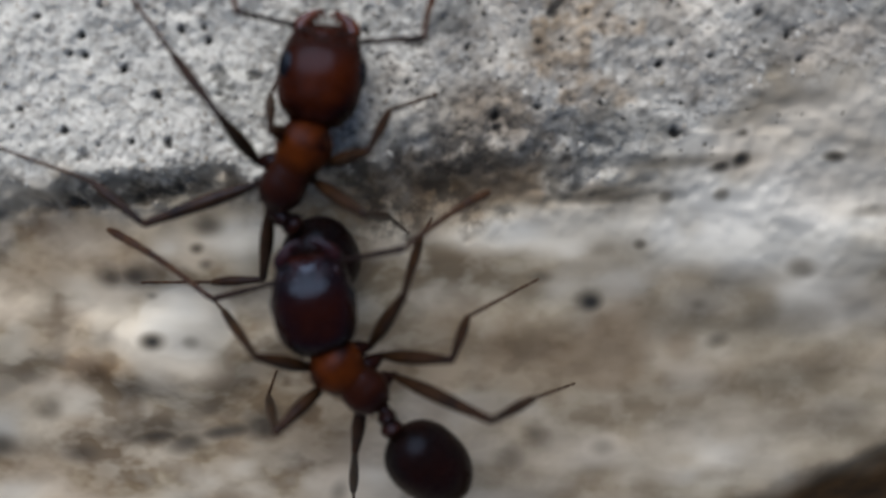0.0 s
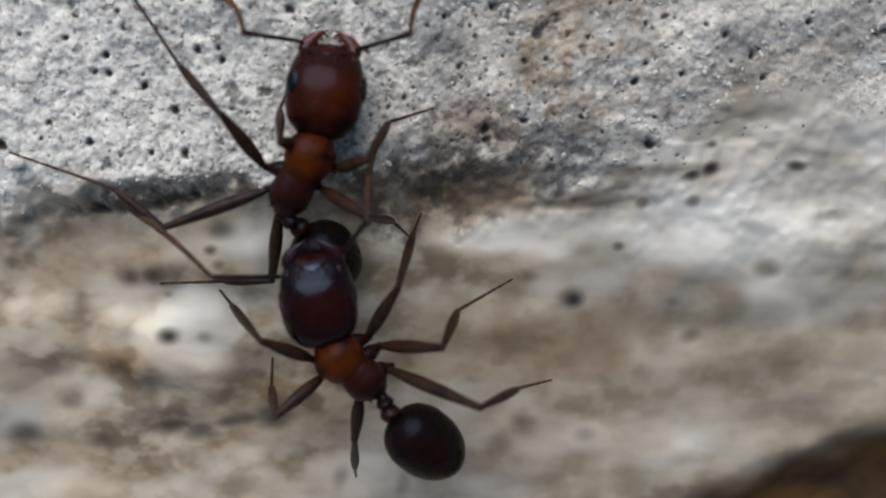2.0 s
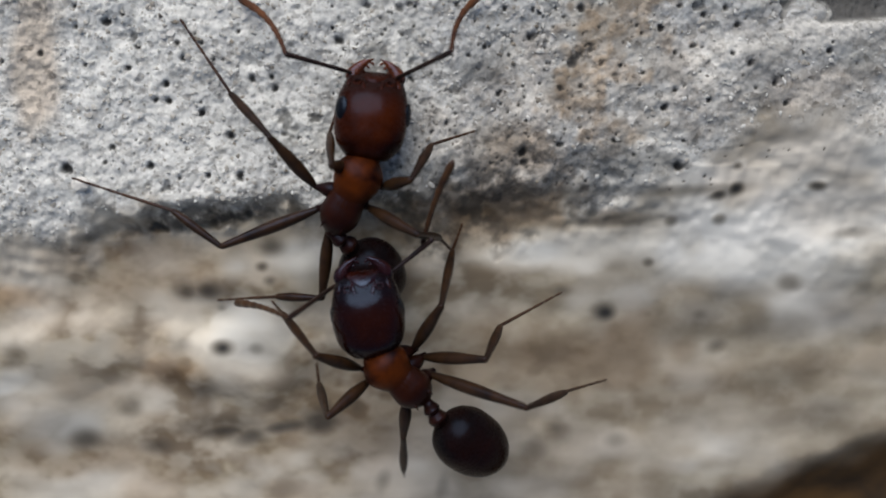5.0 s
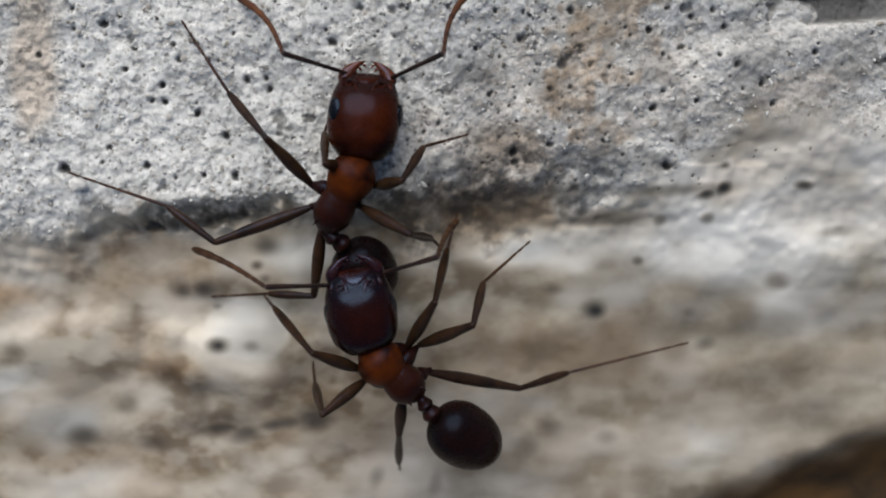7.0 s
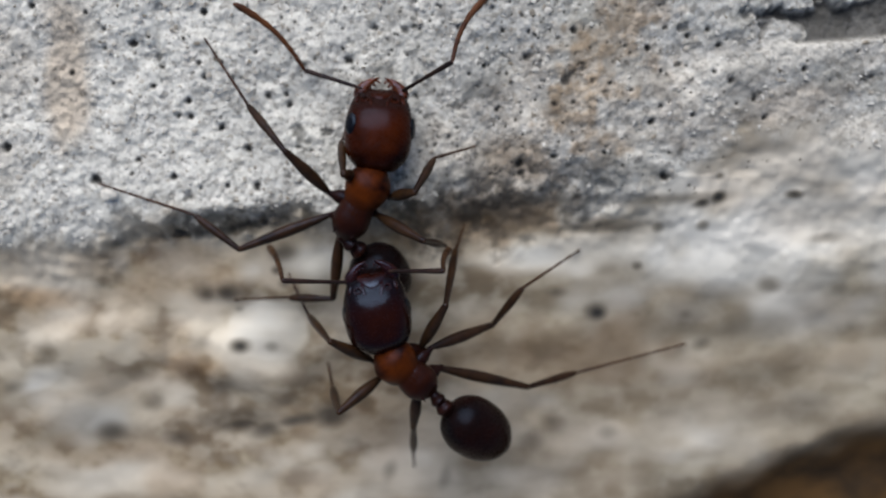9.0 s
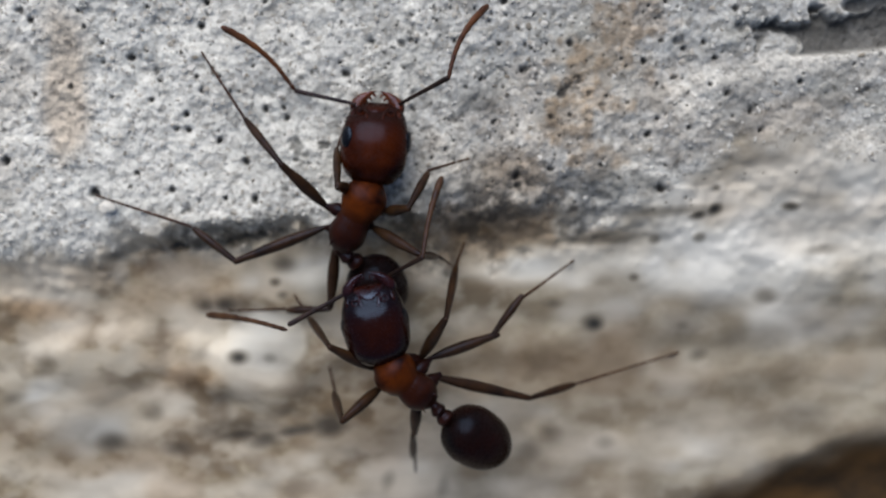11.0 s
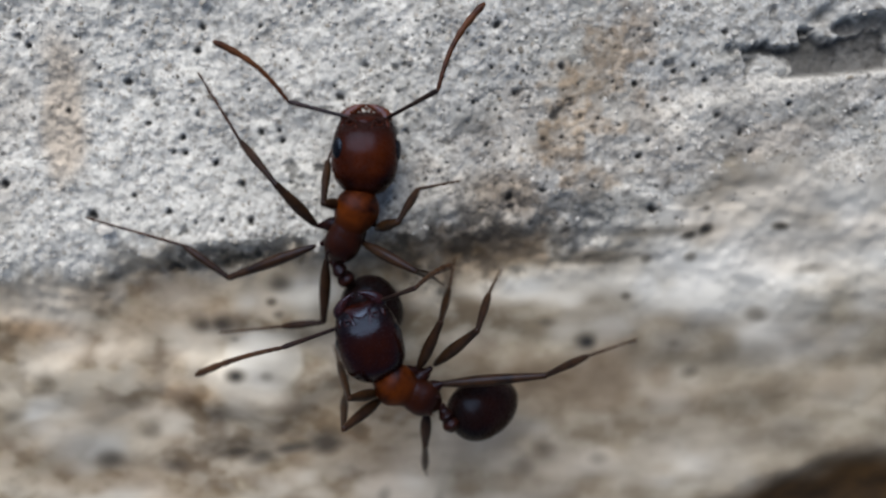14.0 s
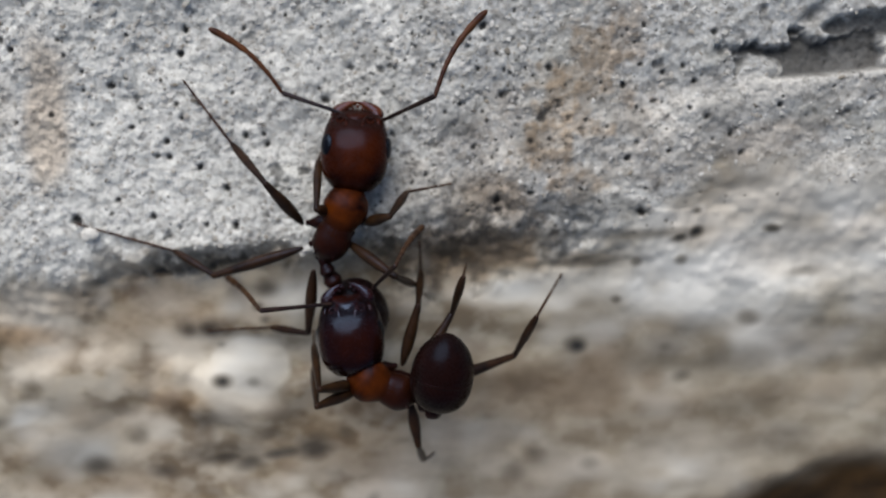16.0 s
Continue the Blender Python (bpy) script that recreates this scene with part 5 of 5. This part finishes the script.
BITING_LIMBS = {
    "front_right": [
        (0, (-2.04, -2.70, 0.98), (-1.04, -1.22, 2.41), (-0.64, 0.35, -0.24), (-0.33, 0.96, -1.61)),
        (1, (-2.14, -2.69, 0.96), (-1.07, -1.15, 2.27), (-0.48, 0.91, 0.02), (-0.37, 1.24, -1.50)),
        (2.5, (-2.14, -2.66, 1.02), (-1.17, -1.06, 2.34), (-0.84, 0.44, -0.36), (-0.57, 1.21, -1.60)),
        (4, (-2.17, -2.66, 0.94), (-1.25, -1.19, 2.43), (-0.89, 0.54, -0.13), (-0.55, 1.31, -1.43)),
        (7, (-2.09, -2.69, 0.88), (-1.14, -1.15, 2.28), (-0.74, 0.58, -0.28), (-0.38, 1.88, -1.13)),
        (9.5, (-1.93, -2.62, 0.93), (-1.03, -1.06, 2.34), (-0.69, 0.84, -0.10), (-0.34, 1.79, -1.28)),
        (12, (-1.93, -2.57, 0.91), (-1.04, -1.17, 2.48), (-0.69, 0.41, -0.17), (-0.37, 1.34, -1.38)),
        (13, (-1.88, -2.41, 0.92), (-1.05, -0.99, 2.51), (-0.68, 0.38, -0.26), (-0.40, 1.42, -1.38)),
        (13.5, (-1.62, -2.35, 0.97), (-0.89, -0.85, 2.53), (-0.60, 0.43, -0.28), (-0.34, 1.36, -1.48)),
        (14, (-1.82, -2.30, 1.14), (-0.99, -0.52, 2.32), (-0.70, 0.54, -0.59), (-0.49, 1.57, -1.54)),
        (15, (-1.69, -1.94, 1.23), (-1.10, -0.25, 2.66), (-1.10, 1.09, -0.14), (-1.05, 2.32, -0.76)),
        (15.5, (-1.72, -2.06, 1.04), (-1.08, -0.22, 2.24), (-1.16, 1.21, -0.52), (-1.17, 2.66, -0.02)),
        (16, (-1.90, -1.92, 1.04), (-1.29, 0.20, 1.66), (-1.30, 1.30, -1.25), (-1.31, 2.45, -0.22)),
    ],
    "middle_right": [
        (0, (-1.74, -3.01, 0.76), (0.24, -2.96, 2.36), (0.70, -1.89, 0.95), (3.04, -0.85, -1.75)),
        (1, (-1.77, -2.92, 0.82), (0.18, -2.85, 2.46), (0.63, -1.76, 1.05), (2.64, -0.75, -1.85)),
        (2.5, (-1.80, -2.94, 0.85), (0.16, -2.85, 2.48), (0.65, -1.87, 1.00), (2.59, -0.99, -1.96)),
        (4, (-1.90, -2.91, 0.80), (0.13, -2.85, 2.34), (0.68, -1.91, 0.86), (3.03, -0.83, -1.83)),
        (6.5, (-1.66, -2.86, 0.77), (0.29, -2.77, 2.40), (0.71, -1.74, 0.95), (3.09, -0.79, -1.74)),
        (7, (-1.71, -2.64, 0.87), (0.07, -1.86, 2.51), (0.43, -0.55, 1.27), (2.22, 0.89, -1.52)),
        (7.5, (-1.85, -2.72, 0.91), (0.06, -1.93, 2.40), (0.46, -0.71, 1.09), (2.30, 0.89, -1.56)),
        (8, (-1.82, -2.79, 0.91), (0.40, -2.27, 2.03), (1.65, -1.13, 1.31), (3.44, -0.44, -1.89)),
        (8.5, (-1.79, -2.73, 0.86), (0.25, -1.91, 2.14), (1.06, -0.51, 1.28), (2.90, 0.88, -1.55)),
        (9, (-1.64, -2.66, 1.04), (0.52, -1.95, -0.10), (1.55, -0.61, 0.61), (3.94, 0.80, -1.70)),
        (9.5, (-1.54, -2.62, 0.89), (0.60, -1.76, 1.96), (1.45, -0.66, 0.77), (3.93, 0.83, -1.60)),
        (12, (-1.57, -2.56, 1.03), (0.57, -1.97, -0.22), (1.57, -0.60, 0.47), (3.85, 0.89, -1.75)),
        (13, (-1.54, -2.49, 1.06), (0.62, -1.91, -0.15), (1.62, -0.52, 0.51), (3.91, 0.86, -1.75)),
        (13.5, (-1.22, -2.35, 0.98), (0.75, -1.54, 2.37), (1.50, -0.34, 1.21), (3.07, 0.58, -1.82)),
        (14, (-1.22, -2.10, 1.20), (0.26, -0.78, 2.80), (0.70, 0.40, 1.47), (1.23, 1.13, -1.73)),
        (14.5, (-1.15, -2.05, 1.25), (0.26, -0.72, 2.90), (0.78, 0.23, 1.43), (1.17, 0.80, -1.83)),
        (15, (-1.28, -2.01, 1.48), (0.48, -0.56, 2.60), (0.81, 0.51, 1.15), (1.10, 0.80, -1.90)),
        (15.5, (-1.26, -2.07, 1.61), (0.66, -0.53, 2.24), (0.93, 0.64, 0.85), (1.16, 1.14, -1.85)),
        (16, (-1.45, -2.32, 1.06), (-0.14, -0.14, 1.13), (0.28, 1.18, 2.33), (0.39, 1.59, -1.50)),
    ],
    "hind_right": [
        (0, (-1.41, -3.56, 0.79), (1.26, -4.45, 3.19), (2.51, -4.12, 1.37), (4.23, -4.24, -2.98)),
        (1, (-1.49, -3.49, 0.81), (1.18, -4.46, 3.18), (2.38, -4.16, 1.32), (4.11, -4.31, -3.02)),
        (2.5, (-1.62, -3.64, 0.89), (1.27, -4.52, 3.03), (2.51, -4.22, 1.19), (3.98, -4.49, -3.19)),
        (4, (-1.68, -3.45, 0.86), (1.22, -4.49, 2.92), (2.60, -4.23, 1.18), (4.38, -4.42, -3.13)),
        (6.5, (-1.57, -3.52, 0.69), (1.67, -3.88, 2.43), (3.27, -3.51, 0.91), (6.56, -3.12, -2.67)),
        (7, (-1.44, -3.50, 0.88), (1.76, -4.26, -0.82), (3.56, -3.85, -2.08), (8.07, -2.77, -2.35)),
        (9, (-1.38, -3.40, 0.89), (1.84, -4.26, -0.72), (3.73, -3.87, -1.84), (8.05, -2.85, -2.65)),
        (12, (-1.47, -3.26, 0.98), (1.90, -4.23, -0.19), (3.68, -3.89, -1.49), (7.67, -2.82, -2.81)),
        (13, (-1.44, -3.18, 0.92), (1.95, -4.28, -0.08), (3.74, -3.95, -1.36), (7.84, -2.81, -2.62)),
        (13.5, (-0.92, -2.88, 0.82), (2.38, -2.80, 2.48), (4.24, -1.92, 1.60), (6.61, -1.42, -2.39)),
        (14, (-1.02, -2.79, 1.27), (2.62, -2.45, 1.81), (4.28, -1.91, 0.41), (6.61, -1.55, -2.53)),
        (14.5, (-0.93, -2.73, 0.62), (2.17, -2.39, 2.62), (4.09, -1.27, 2.52), (6.99, -1.18, -1.87)),
        (15, (-1.01, -2.58, 0.90), (2.63, -2.69, 0.25), (4.14, -1.47, 1.36), (6.49, -1.31, -2.28)),
        (15.5, (-0.99, -2.53, 0.88), (2.64, -2.65, 0.18), (4.27, -1.44, 1.11), (6.36, -1.18, -2.26)),
        (16, (-1.23, -2.74, 1.62), (2.07, -1.73, 0.27), (2.79, -0.23, 1.76), (4.12, 1.33, -1.89)),
    ],
    "front_left": [
        (0, (-3.63, -3.35, 0.86), (-5.00, -2.88, 2.38), (-6.39, -1.79, -0.22), (-7.21, -1.38, -2.05)),
        (1, (-3.73, -3.29, 0.85), (-5.06, -2.77, 2.39), (-6.50, -1.67, -0.18), (-7.32, -1.23, -2.00)),
        (2.5, (-3.73, -3.40, 0.99), (-5.21, -2.63, 2.27), (-6.53, -1.76, -0.45), (-7.31, -1.27, -2.14)),
        (4, (-3.98, -3.21, 0.87), (-5.18, -2.65, 2.50), (-6.50, -1.60, -0.16), (-7.18, -1.22, -2.03)),
        (7, (-3.58, -3.44, 0.89), (-5.06, -2.76, 2.21), (-6.64, -1.42, -0.15), (-7.34, -1.00, -1.99)),
        (9.5, (-3.62, -3.02, 0.82), (-4.96, -2.21, 2.22), (-5.99, -1.52, -0.67), (-6.85, 0.13, -1.56)),
        (12, (-3.56, -2.94, 1.09), (-5.01, -2.03, 2.30), (-6.07, -1.14, -0.52), (-7.02, -0.35, -1.94)),
        (13, (-3.56, -2.90, 0.97), (-4.91, -2.05, 2.33), (-5.97, -0.95, -0.42), (-7.02, -0.06, -1.82)),
        (13.5, (-3.25, -2.93, 0.80), (-4.24, -2.71, 2.64), (-5.48, -1.51, 0.01), (-6.04, -0.89, -1.87)),
        (14, (-3.25, -3.13, 0.83), (-4.11, -3.07, 2.75), (-4.77, -2.12, -0.18), (-5.19, -1.67, -2.13)),
        (15, (-3.21, -2.96, 0.94), (-4.61, -2.68, 2.48), (-5.63, -2.00, -0.42), (-6.15, -1.10, -2.11)),
        (15.5, (-3.21, -3.02, 0.80), (-3.93, -3.10, 2.77), (-4.73, -2.44, -0.20), (-5.08, -1.83, -2.13)),
        (16, (-3.56, -2.62, 0.90), (-4.61, -2.56, 2.72), (-5.18, -1.30, -0.11), (-5.45, -0.83, -2.04)),
    ],
    "middle_left": [
        (0, (-3.37, -3.84, 0.77), (-4.54, -4.96, 1.97), (-5.25, -4.41, -1.27), (-5.23, -3.81, -2.78)),
        (1, (-3.45, -3.81, 0.83), (-4.72, -5.04, 1.78), (-5.34, -4.54, -1.49), (-5.42, -4.01, -2.91)),
        (2.5, (-3.48, -3.83, 0.80), (-4.85, -4.91, 1.81), (-5.52, -4.37, -1.45), (-5.70, -3.35, -2.68)),
        (4, (-3.63, -3.63, 0.79), (-4.86, -4.66, 2.00), (-5.51, -3.98, -1.23), (-5.78, -3.35, -2.67)),
        (7, (-3.44, -3.76, 0.80), (-4.77, -4.77, 1.92), (-5.39, -4.15, -1.33), (-5.65, -3.39, -2.70)),
        (9.5, (-3.33, -3.65, 0.83), (-4.72, -4.77, 1.75), (-5.27, -4.32, -1.54), (-5.62, -3.38, -2.73)),
        (13, (-3.38, -3.64, 0.71), (-4.45, -4.42, 2.23), (-5.11, -3.65, -0.99), (-5.37, -2.96, -2.45)),
        (13.5, (-3.06, -3.48, 0.75), (-4.14, -4.33, 2.22), (-4.56, -3.83, -1.08), (-4.82, -3.36, -2.62)),
        (14, (-3.15, -3.34, 0.81), (-4.38, -4.22, 2.13), (-4.67, -3.49, -1.14), (-4.70, -2.81, -2.57)),
        (15, (-3.05, -3.17, 0.86), (-4.30, -4.26, 2.00), (-4.71, -3.80, -1.31), (-4.83, -3.36, -2.76)),
        (15.5, (-2.95, -3.24, 0.71), (-3.68, -4.35, 2.22), (-4.51, -3.37, -0.89), (-4.70, -3.19, -2.52)),
        (16, (-3.46, -2.82, 0.86), (-4.76, -3.19, 2.34), (-5.29, -2.20, -0.83), (-5.39, -1.72, -2.31)),
    ],
    "hind_left": [
        (0, (-2.31, -4.39, 0.57), (-2.55, -5.88, -0.08), (-2.78, -7.51, -2.23), (-2.89, -8.14, -3.78)),
        (1, (-2.38, -4.42, 0.58), (-2.66, -5.93, -0.00), (-2.86, -7.43, -2.25), (-2.99, -8.05, -3.79)),
        (2.5, (-2.38, -4.47, 0.63), (-2.56, -5.99, 0.05), (-2.71, -7.29, -2.33), (-2.76, -7.89, -3.83)),
        (4, (-2.42, -4.29, 0.65), (-2.58, -5.71, -0.16), (-2.67, -7.30, -2.36), (-2.71, -7.81, -3.86)),
        (7, (-2.25, -4.39, 0.72), (-2.40, -5.75, -0.18), (-2.51, -7.15, -2.50), (-2.53, -7.68, -3.95)),
        (9.5, (-2.04, -4.23, 0.69), (-2.22, -5.58, -0.23), (-2.30, -6.84, -2.63), (-2.30, -7.75, -3.91)),
        (13, (-2.06, -4.04, 0.82), (-2.15, -5.24, -0.29), (-2.25, -6.73, -2.56), (-2.31, -7.34, -3.91)),
        (13.5, (-1.03, -3.70, 0.76), (-0.94, -4.97, -0.27), (-0.76, -6.65, -2.40), (-0.08, -6.69, -3.75)),
        (14, (-1.54, -3.85, 0.81), (-1.63, -5.23, -0.08), (-1.70, -6.54, -2.45), (-1.68, -7.05, -3.84)),
        (15, (-1.52, -3.50, 0.71), (-1.63, -4.87, -0.18), (-1.77, -6.37, -2.44), (-1.78, -7.11, -3.80)),
        (15.5, (-1.47, -3.55, 0.73), (-1.61, -4.76, -0.36), (-1.79, -6.46, -2.47), (-1.79, -7.22, -3.81)),
        (16, (-1.63, -3.35, 0.76), (-1.40, -4.93, 0.39), (-1.30, -5.94, -2.12), (-0.91, -5.89, -3.54)),
    ],
    "antenna_left": [
        (0, (-4.54, -0.91, 1.68), (-6.49, -1.41, 0.86), (-9.96, 0.60, -0.82)),
        (0.5, (-4.75, -0.76, 1.61), (-6.82, -1.12, 1.08), (-10.02, 1.19, -0.74)),
        (1, (-4.68, -0.85, 1.84), (-6.66, -1.27, 1.06), (-10.15, 0.54, -0.81)),
        (1.5, (-4.71, -0.77, 1.34), (-6.03, -1.04, 3.04), (-8.76, 0.73, 0.15)),
        (2, (-4.81, -0.78, 1.55), (-6.47, -0.78, 2.95), (-9.54, 1.38, 0.74)),
        (2.5, (-4.79, -0.79, 1.58), (-6.15, -1.41, 3.16), (-9.55, -0.55, 0.59)),
        (3, (-4.99, -0.82, 1.46), (-6.07, -1.00, 3.33), (-9.31, 0.15, 0.67)),
        (3.5, (-4.71, -0.76, 1.59), (-6.22, -1.04, 3.13), (-9.44, 0.48, 0.63)),
        (4, (-4.80, -0.69, 1.68), (-5.87, -1.38, 3.44), (-8.10, -0.76, -0.25)),
        (6.5, (-4.65, -0.60, 1.58), (-5.88, -1.52, 3.11), (-8.35, -1.32, -0.46)),
        (7, (-4.52, -0.62, 1.71), (-6.44, -0.65, 2.73), (-9.43, 0.60, -0.17)),
        (7.5, (-4.69, -0.73, 1.49), (-6.34, -1.01, 2.87), (-9.71, -0.08, 0.29)),
        (8, (-4.65, -0.73, 1.56), (-6.35, -0.96, 2.88), (-9.40, 0.03, -0.05)),
        (8.5, (-4.68, -0.49, 1.53), (-6.23, -1.19, 2.87), (-9.15, -0.62, -0.30)),
        (9, (-4.62, -0.36, 1.80), (-6.62, -0.28, 2.64), (-7.76, 0.94, -1.38)),
        (9.5, (-4.63, -0.60, 1.66), (-6.49, -1.57, 2.22), (-9.81, -1.39, -0.59)),
        (12, (-4.59, -0.22, 1.64), (-6.20, -1.16, 2.76), (-9.49, -0.37, 0.02)),
        (12.5, (-4.65, -0.43, 1.55), (-6.21, -0.82, 3.01), (-8.97, 0.38, -0.13)),
        (13, (-4.60, -0.34, 1.55), (-5.76, -1.20, 3.17), (-8.17, -0.85, -0.44)),
        (13.5, (-4.56, -0.38, 1.72), (-6.35, -0.37, 2.95), (-8.49, 0.89, -0.61)),
        (14, (-4.56, -0.74, 1.62), (-6.39, -1.34, 2.63), (-9.93, -2.53, 0.40)),
        (14.5, (-4.56, -0.61, 1.50), (-6.13, -1.29, 2.83), (-9.49, -0.06, 0.36)),
        (15, (-4.51, -0.60, 1.61), (-5.52, -2.12, 2.78), (-8.71, -3.32, 0.08)),
        (15.5, (-4.59, -0.55, 1.50), (-5.90, -1.24, 3.08), (-6.57, 1.05, -0.55)),
        (16, (-4.61, 0.24, 1.77), (-6.60, 0.11, 2.63), (-8.56, 1.17, -1.10)),
    ],
    "antenna_right": [
        (0, (-2.76, -0.32, 1.73), (-1.03, 0.01, 2.52), (1.35, 1.62, 1.13)),
        (0.5, (-2.86, -0.28, 1.72), (-1.18, -0.12, 2.65), (0.91, 1.78, 1.16)),
        (1, (-2.88, -0.14, 1.71), (-1.69, 0.71, 2.97), (-1.32, 3.12, 0.90)),
        (1.5, (-2.85, -0.20, 1.64), (-1.57, 0.74, 2.73), (-0.02, 3.35, 1.76)),
        (2, (-2.86, -0.10, 1.64), (-2.00, 0.87, 3.07), (-1.87, 3.34, 1.05)),
        (2.5, (-2.79, -0.19, 1.70), (-1.62, 0.73, 2.93), (-1.53, 3.16, 0.86)),
        (3, (-3.13, -0.29, 1.63), (-1.63, 0.66, 2.38), (-0.34, 3.32, 1.17)),
        (3.5, (-2.76, -0.14, 1.82), (-1.28, 0.56, 0.80), (0.28, 2.88, 2.35)),
        (4, (-2.94, -0.08, 1.64), (-1.35, 0.63, 0.81), (0.21, 2.59, 2.79)),
        (6.5, (-2.82, -0.42, 1.52), (-2.39, 0.75, 2.99), (-2.65, 3.37, 1.19)),
        (7, (-2.59, -0.16, 1.89), (-1.04, 0.28, 2.95), (-0.39, 1.54, 0.09)),
        (7.5, (-2.83, -0.26, 1.67), (-1.08, -0.17, 2.47), (1.16, 1.59, 1.04)),
        (8, (-2.92, -0.16, 1.80), (-1.12, 0.50, 2.02), (0.83, 2.64, 0.67)),
        (8.5, (-3.02, 0.19, 1.65), (-1.70, 1.04, 2.77), (-1.28, 3.27, 0.52)),
        (9, (-2.87, 0.02, 1.96), (-1.22, 0.03, 2.96), (-1.03, 0.80, -0.13)),
        (9.5, (-2.88, 0.36, 1.50), (-1.78, 0.94, 2.97), (-1.51, 3.68, 1.37)),
        (12, (-2.91, 0.36, 1.71), (-1.78, 0.95, 3.16), (-0.64, 3.67, 1.94)),
        (12.5, (-2.76, 0.26, 1.63), (-1.63, 0.92, 3.05), (-0.09, 3.71, 2.90)),
        (13, (-2.79, 0.55, 1.70), (-1.66, 1.15, 3.14), (-0.30, 3.79, 1.97)),
        (13.5, (-2.98, 0.59, 1.58), (-2.67, 1.49, 3.26), (-3.14, 4.25, 1.73)),
        (14, (-2.95, 0.25, 1.92), (-1.81, 0.69, 3.41), (-0.59, 1.39, 0.55)),
        (14.5, (-2.66, -0.02, 1.66), (-1.62, 0.36, 3.24), (-0.98, 2.72, 1.19)),
        (15, (-2.73, 0.27, 1.66), (-2.05, 1.20, 3.21), (-2.24, 3.71, 1.24)),
        (15.5, (-2.60, 0.53, 1.65), (-1.45, 1.25, 3.02), (-1.88, 4.04, 1.54)),
        (16, (-2.75, 0.90, 1.77), (-1.95, 1.60, 3.38), (-1.11, 2.95, 0.61)),
    ],
}

gripped, gripped_parts = build_ant(GRIPPED_BODY, GRIPPED_LIMBS, (2.74, 2.35), (2.6, 2.1), HEAD, 0.26, "red-brown ant with open jaws standing on stone crust")
biting, biting_parts = build_ant(BITING_BODY, BITING_LIMBS, (2.65, 2.32), (2.92, 2.16), HEAD_DARK, 0.1, "dark maroon ant with black gaster biting another ant")


def key_ant(ant, pieces, body, limbs):
    roots = {t: along(neck, rear) for t, neck, tip, rear, root, end in body}
    walk(ant, list(roots.items()))
    local = lambda t, a, b: roots[t].inverted() @ along(a, b)
    walk(pieces["head"], [(t, local(t, r[0], r[1])) for t, *r in body])
    walk(pieces["petiole"], [(t, local(t, r[2], r[3])) for t, *r in body])
    walk(pieces["gaster"], [(t, local(t, r[3], r[4])) for t, *r in body])
    for name, rows in limbs.items():
        if not name.startswith("antenna"):
            coxa, start = pieces[name].pop()
            walk(coxa, [(t, along(start, roots[t].inverted() @ (Vector(r[0]) * MM) / MM)) for t, *r in rows])
        for k, piece in enumerate(pieces[name]):
            walk(piece, [(t, local(t, r[k], r[k + 1])) for t, *r in rows])


def key_jaws(ant, pieces, rows):
    """Opening of the jaws in degrees, each about its own hinge."""
    for jaw in pieces["head"].children:
        if jaw.name.startswith("mandible"):
            x, y, z = jaw.matrix_basis.translation
            walk(jaw, [(t, pose(x, y, z, 0, 0, -angle if x > 0 else angle)) for t, angle in rows])


def motions():
    key_ant(gripped, gripped_parts, GRIPPED_BODY, GRIPPED_LIMBS)
    key_ant(biting, biting_parts, BITING_BODY, BITING_LIMBS)
    key_jaws(gripped, gripped_parts, [(0, 3), (4, 4), (9.5, 2), (13, 0), (14, -8), (16, -10)])
    key_jaws(biting, biting_parts, [(0, 4), (9.5, 4), (14, 0), (16, 2)])


motions()
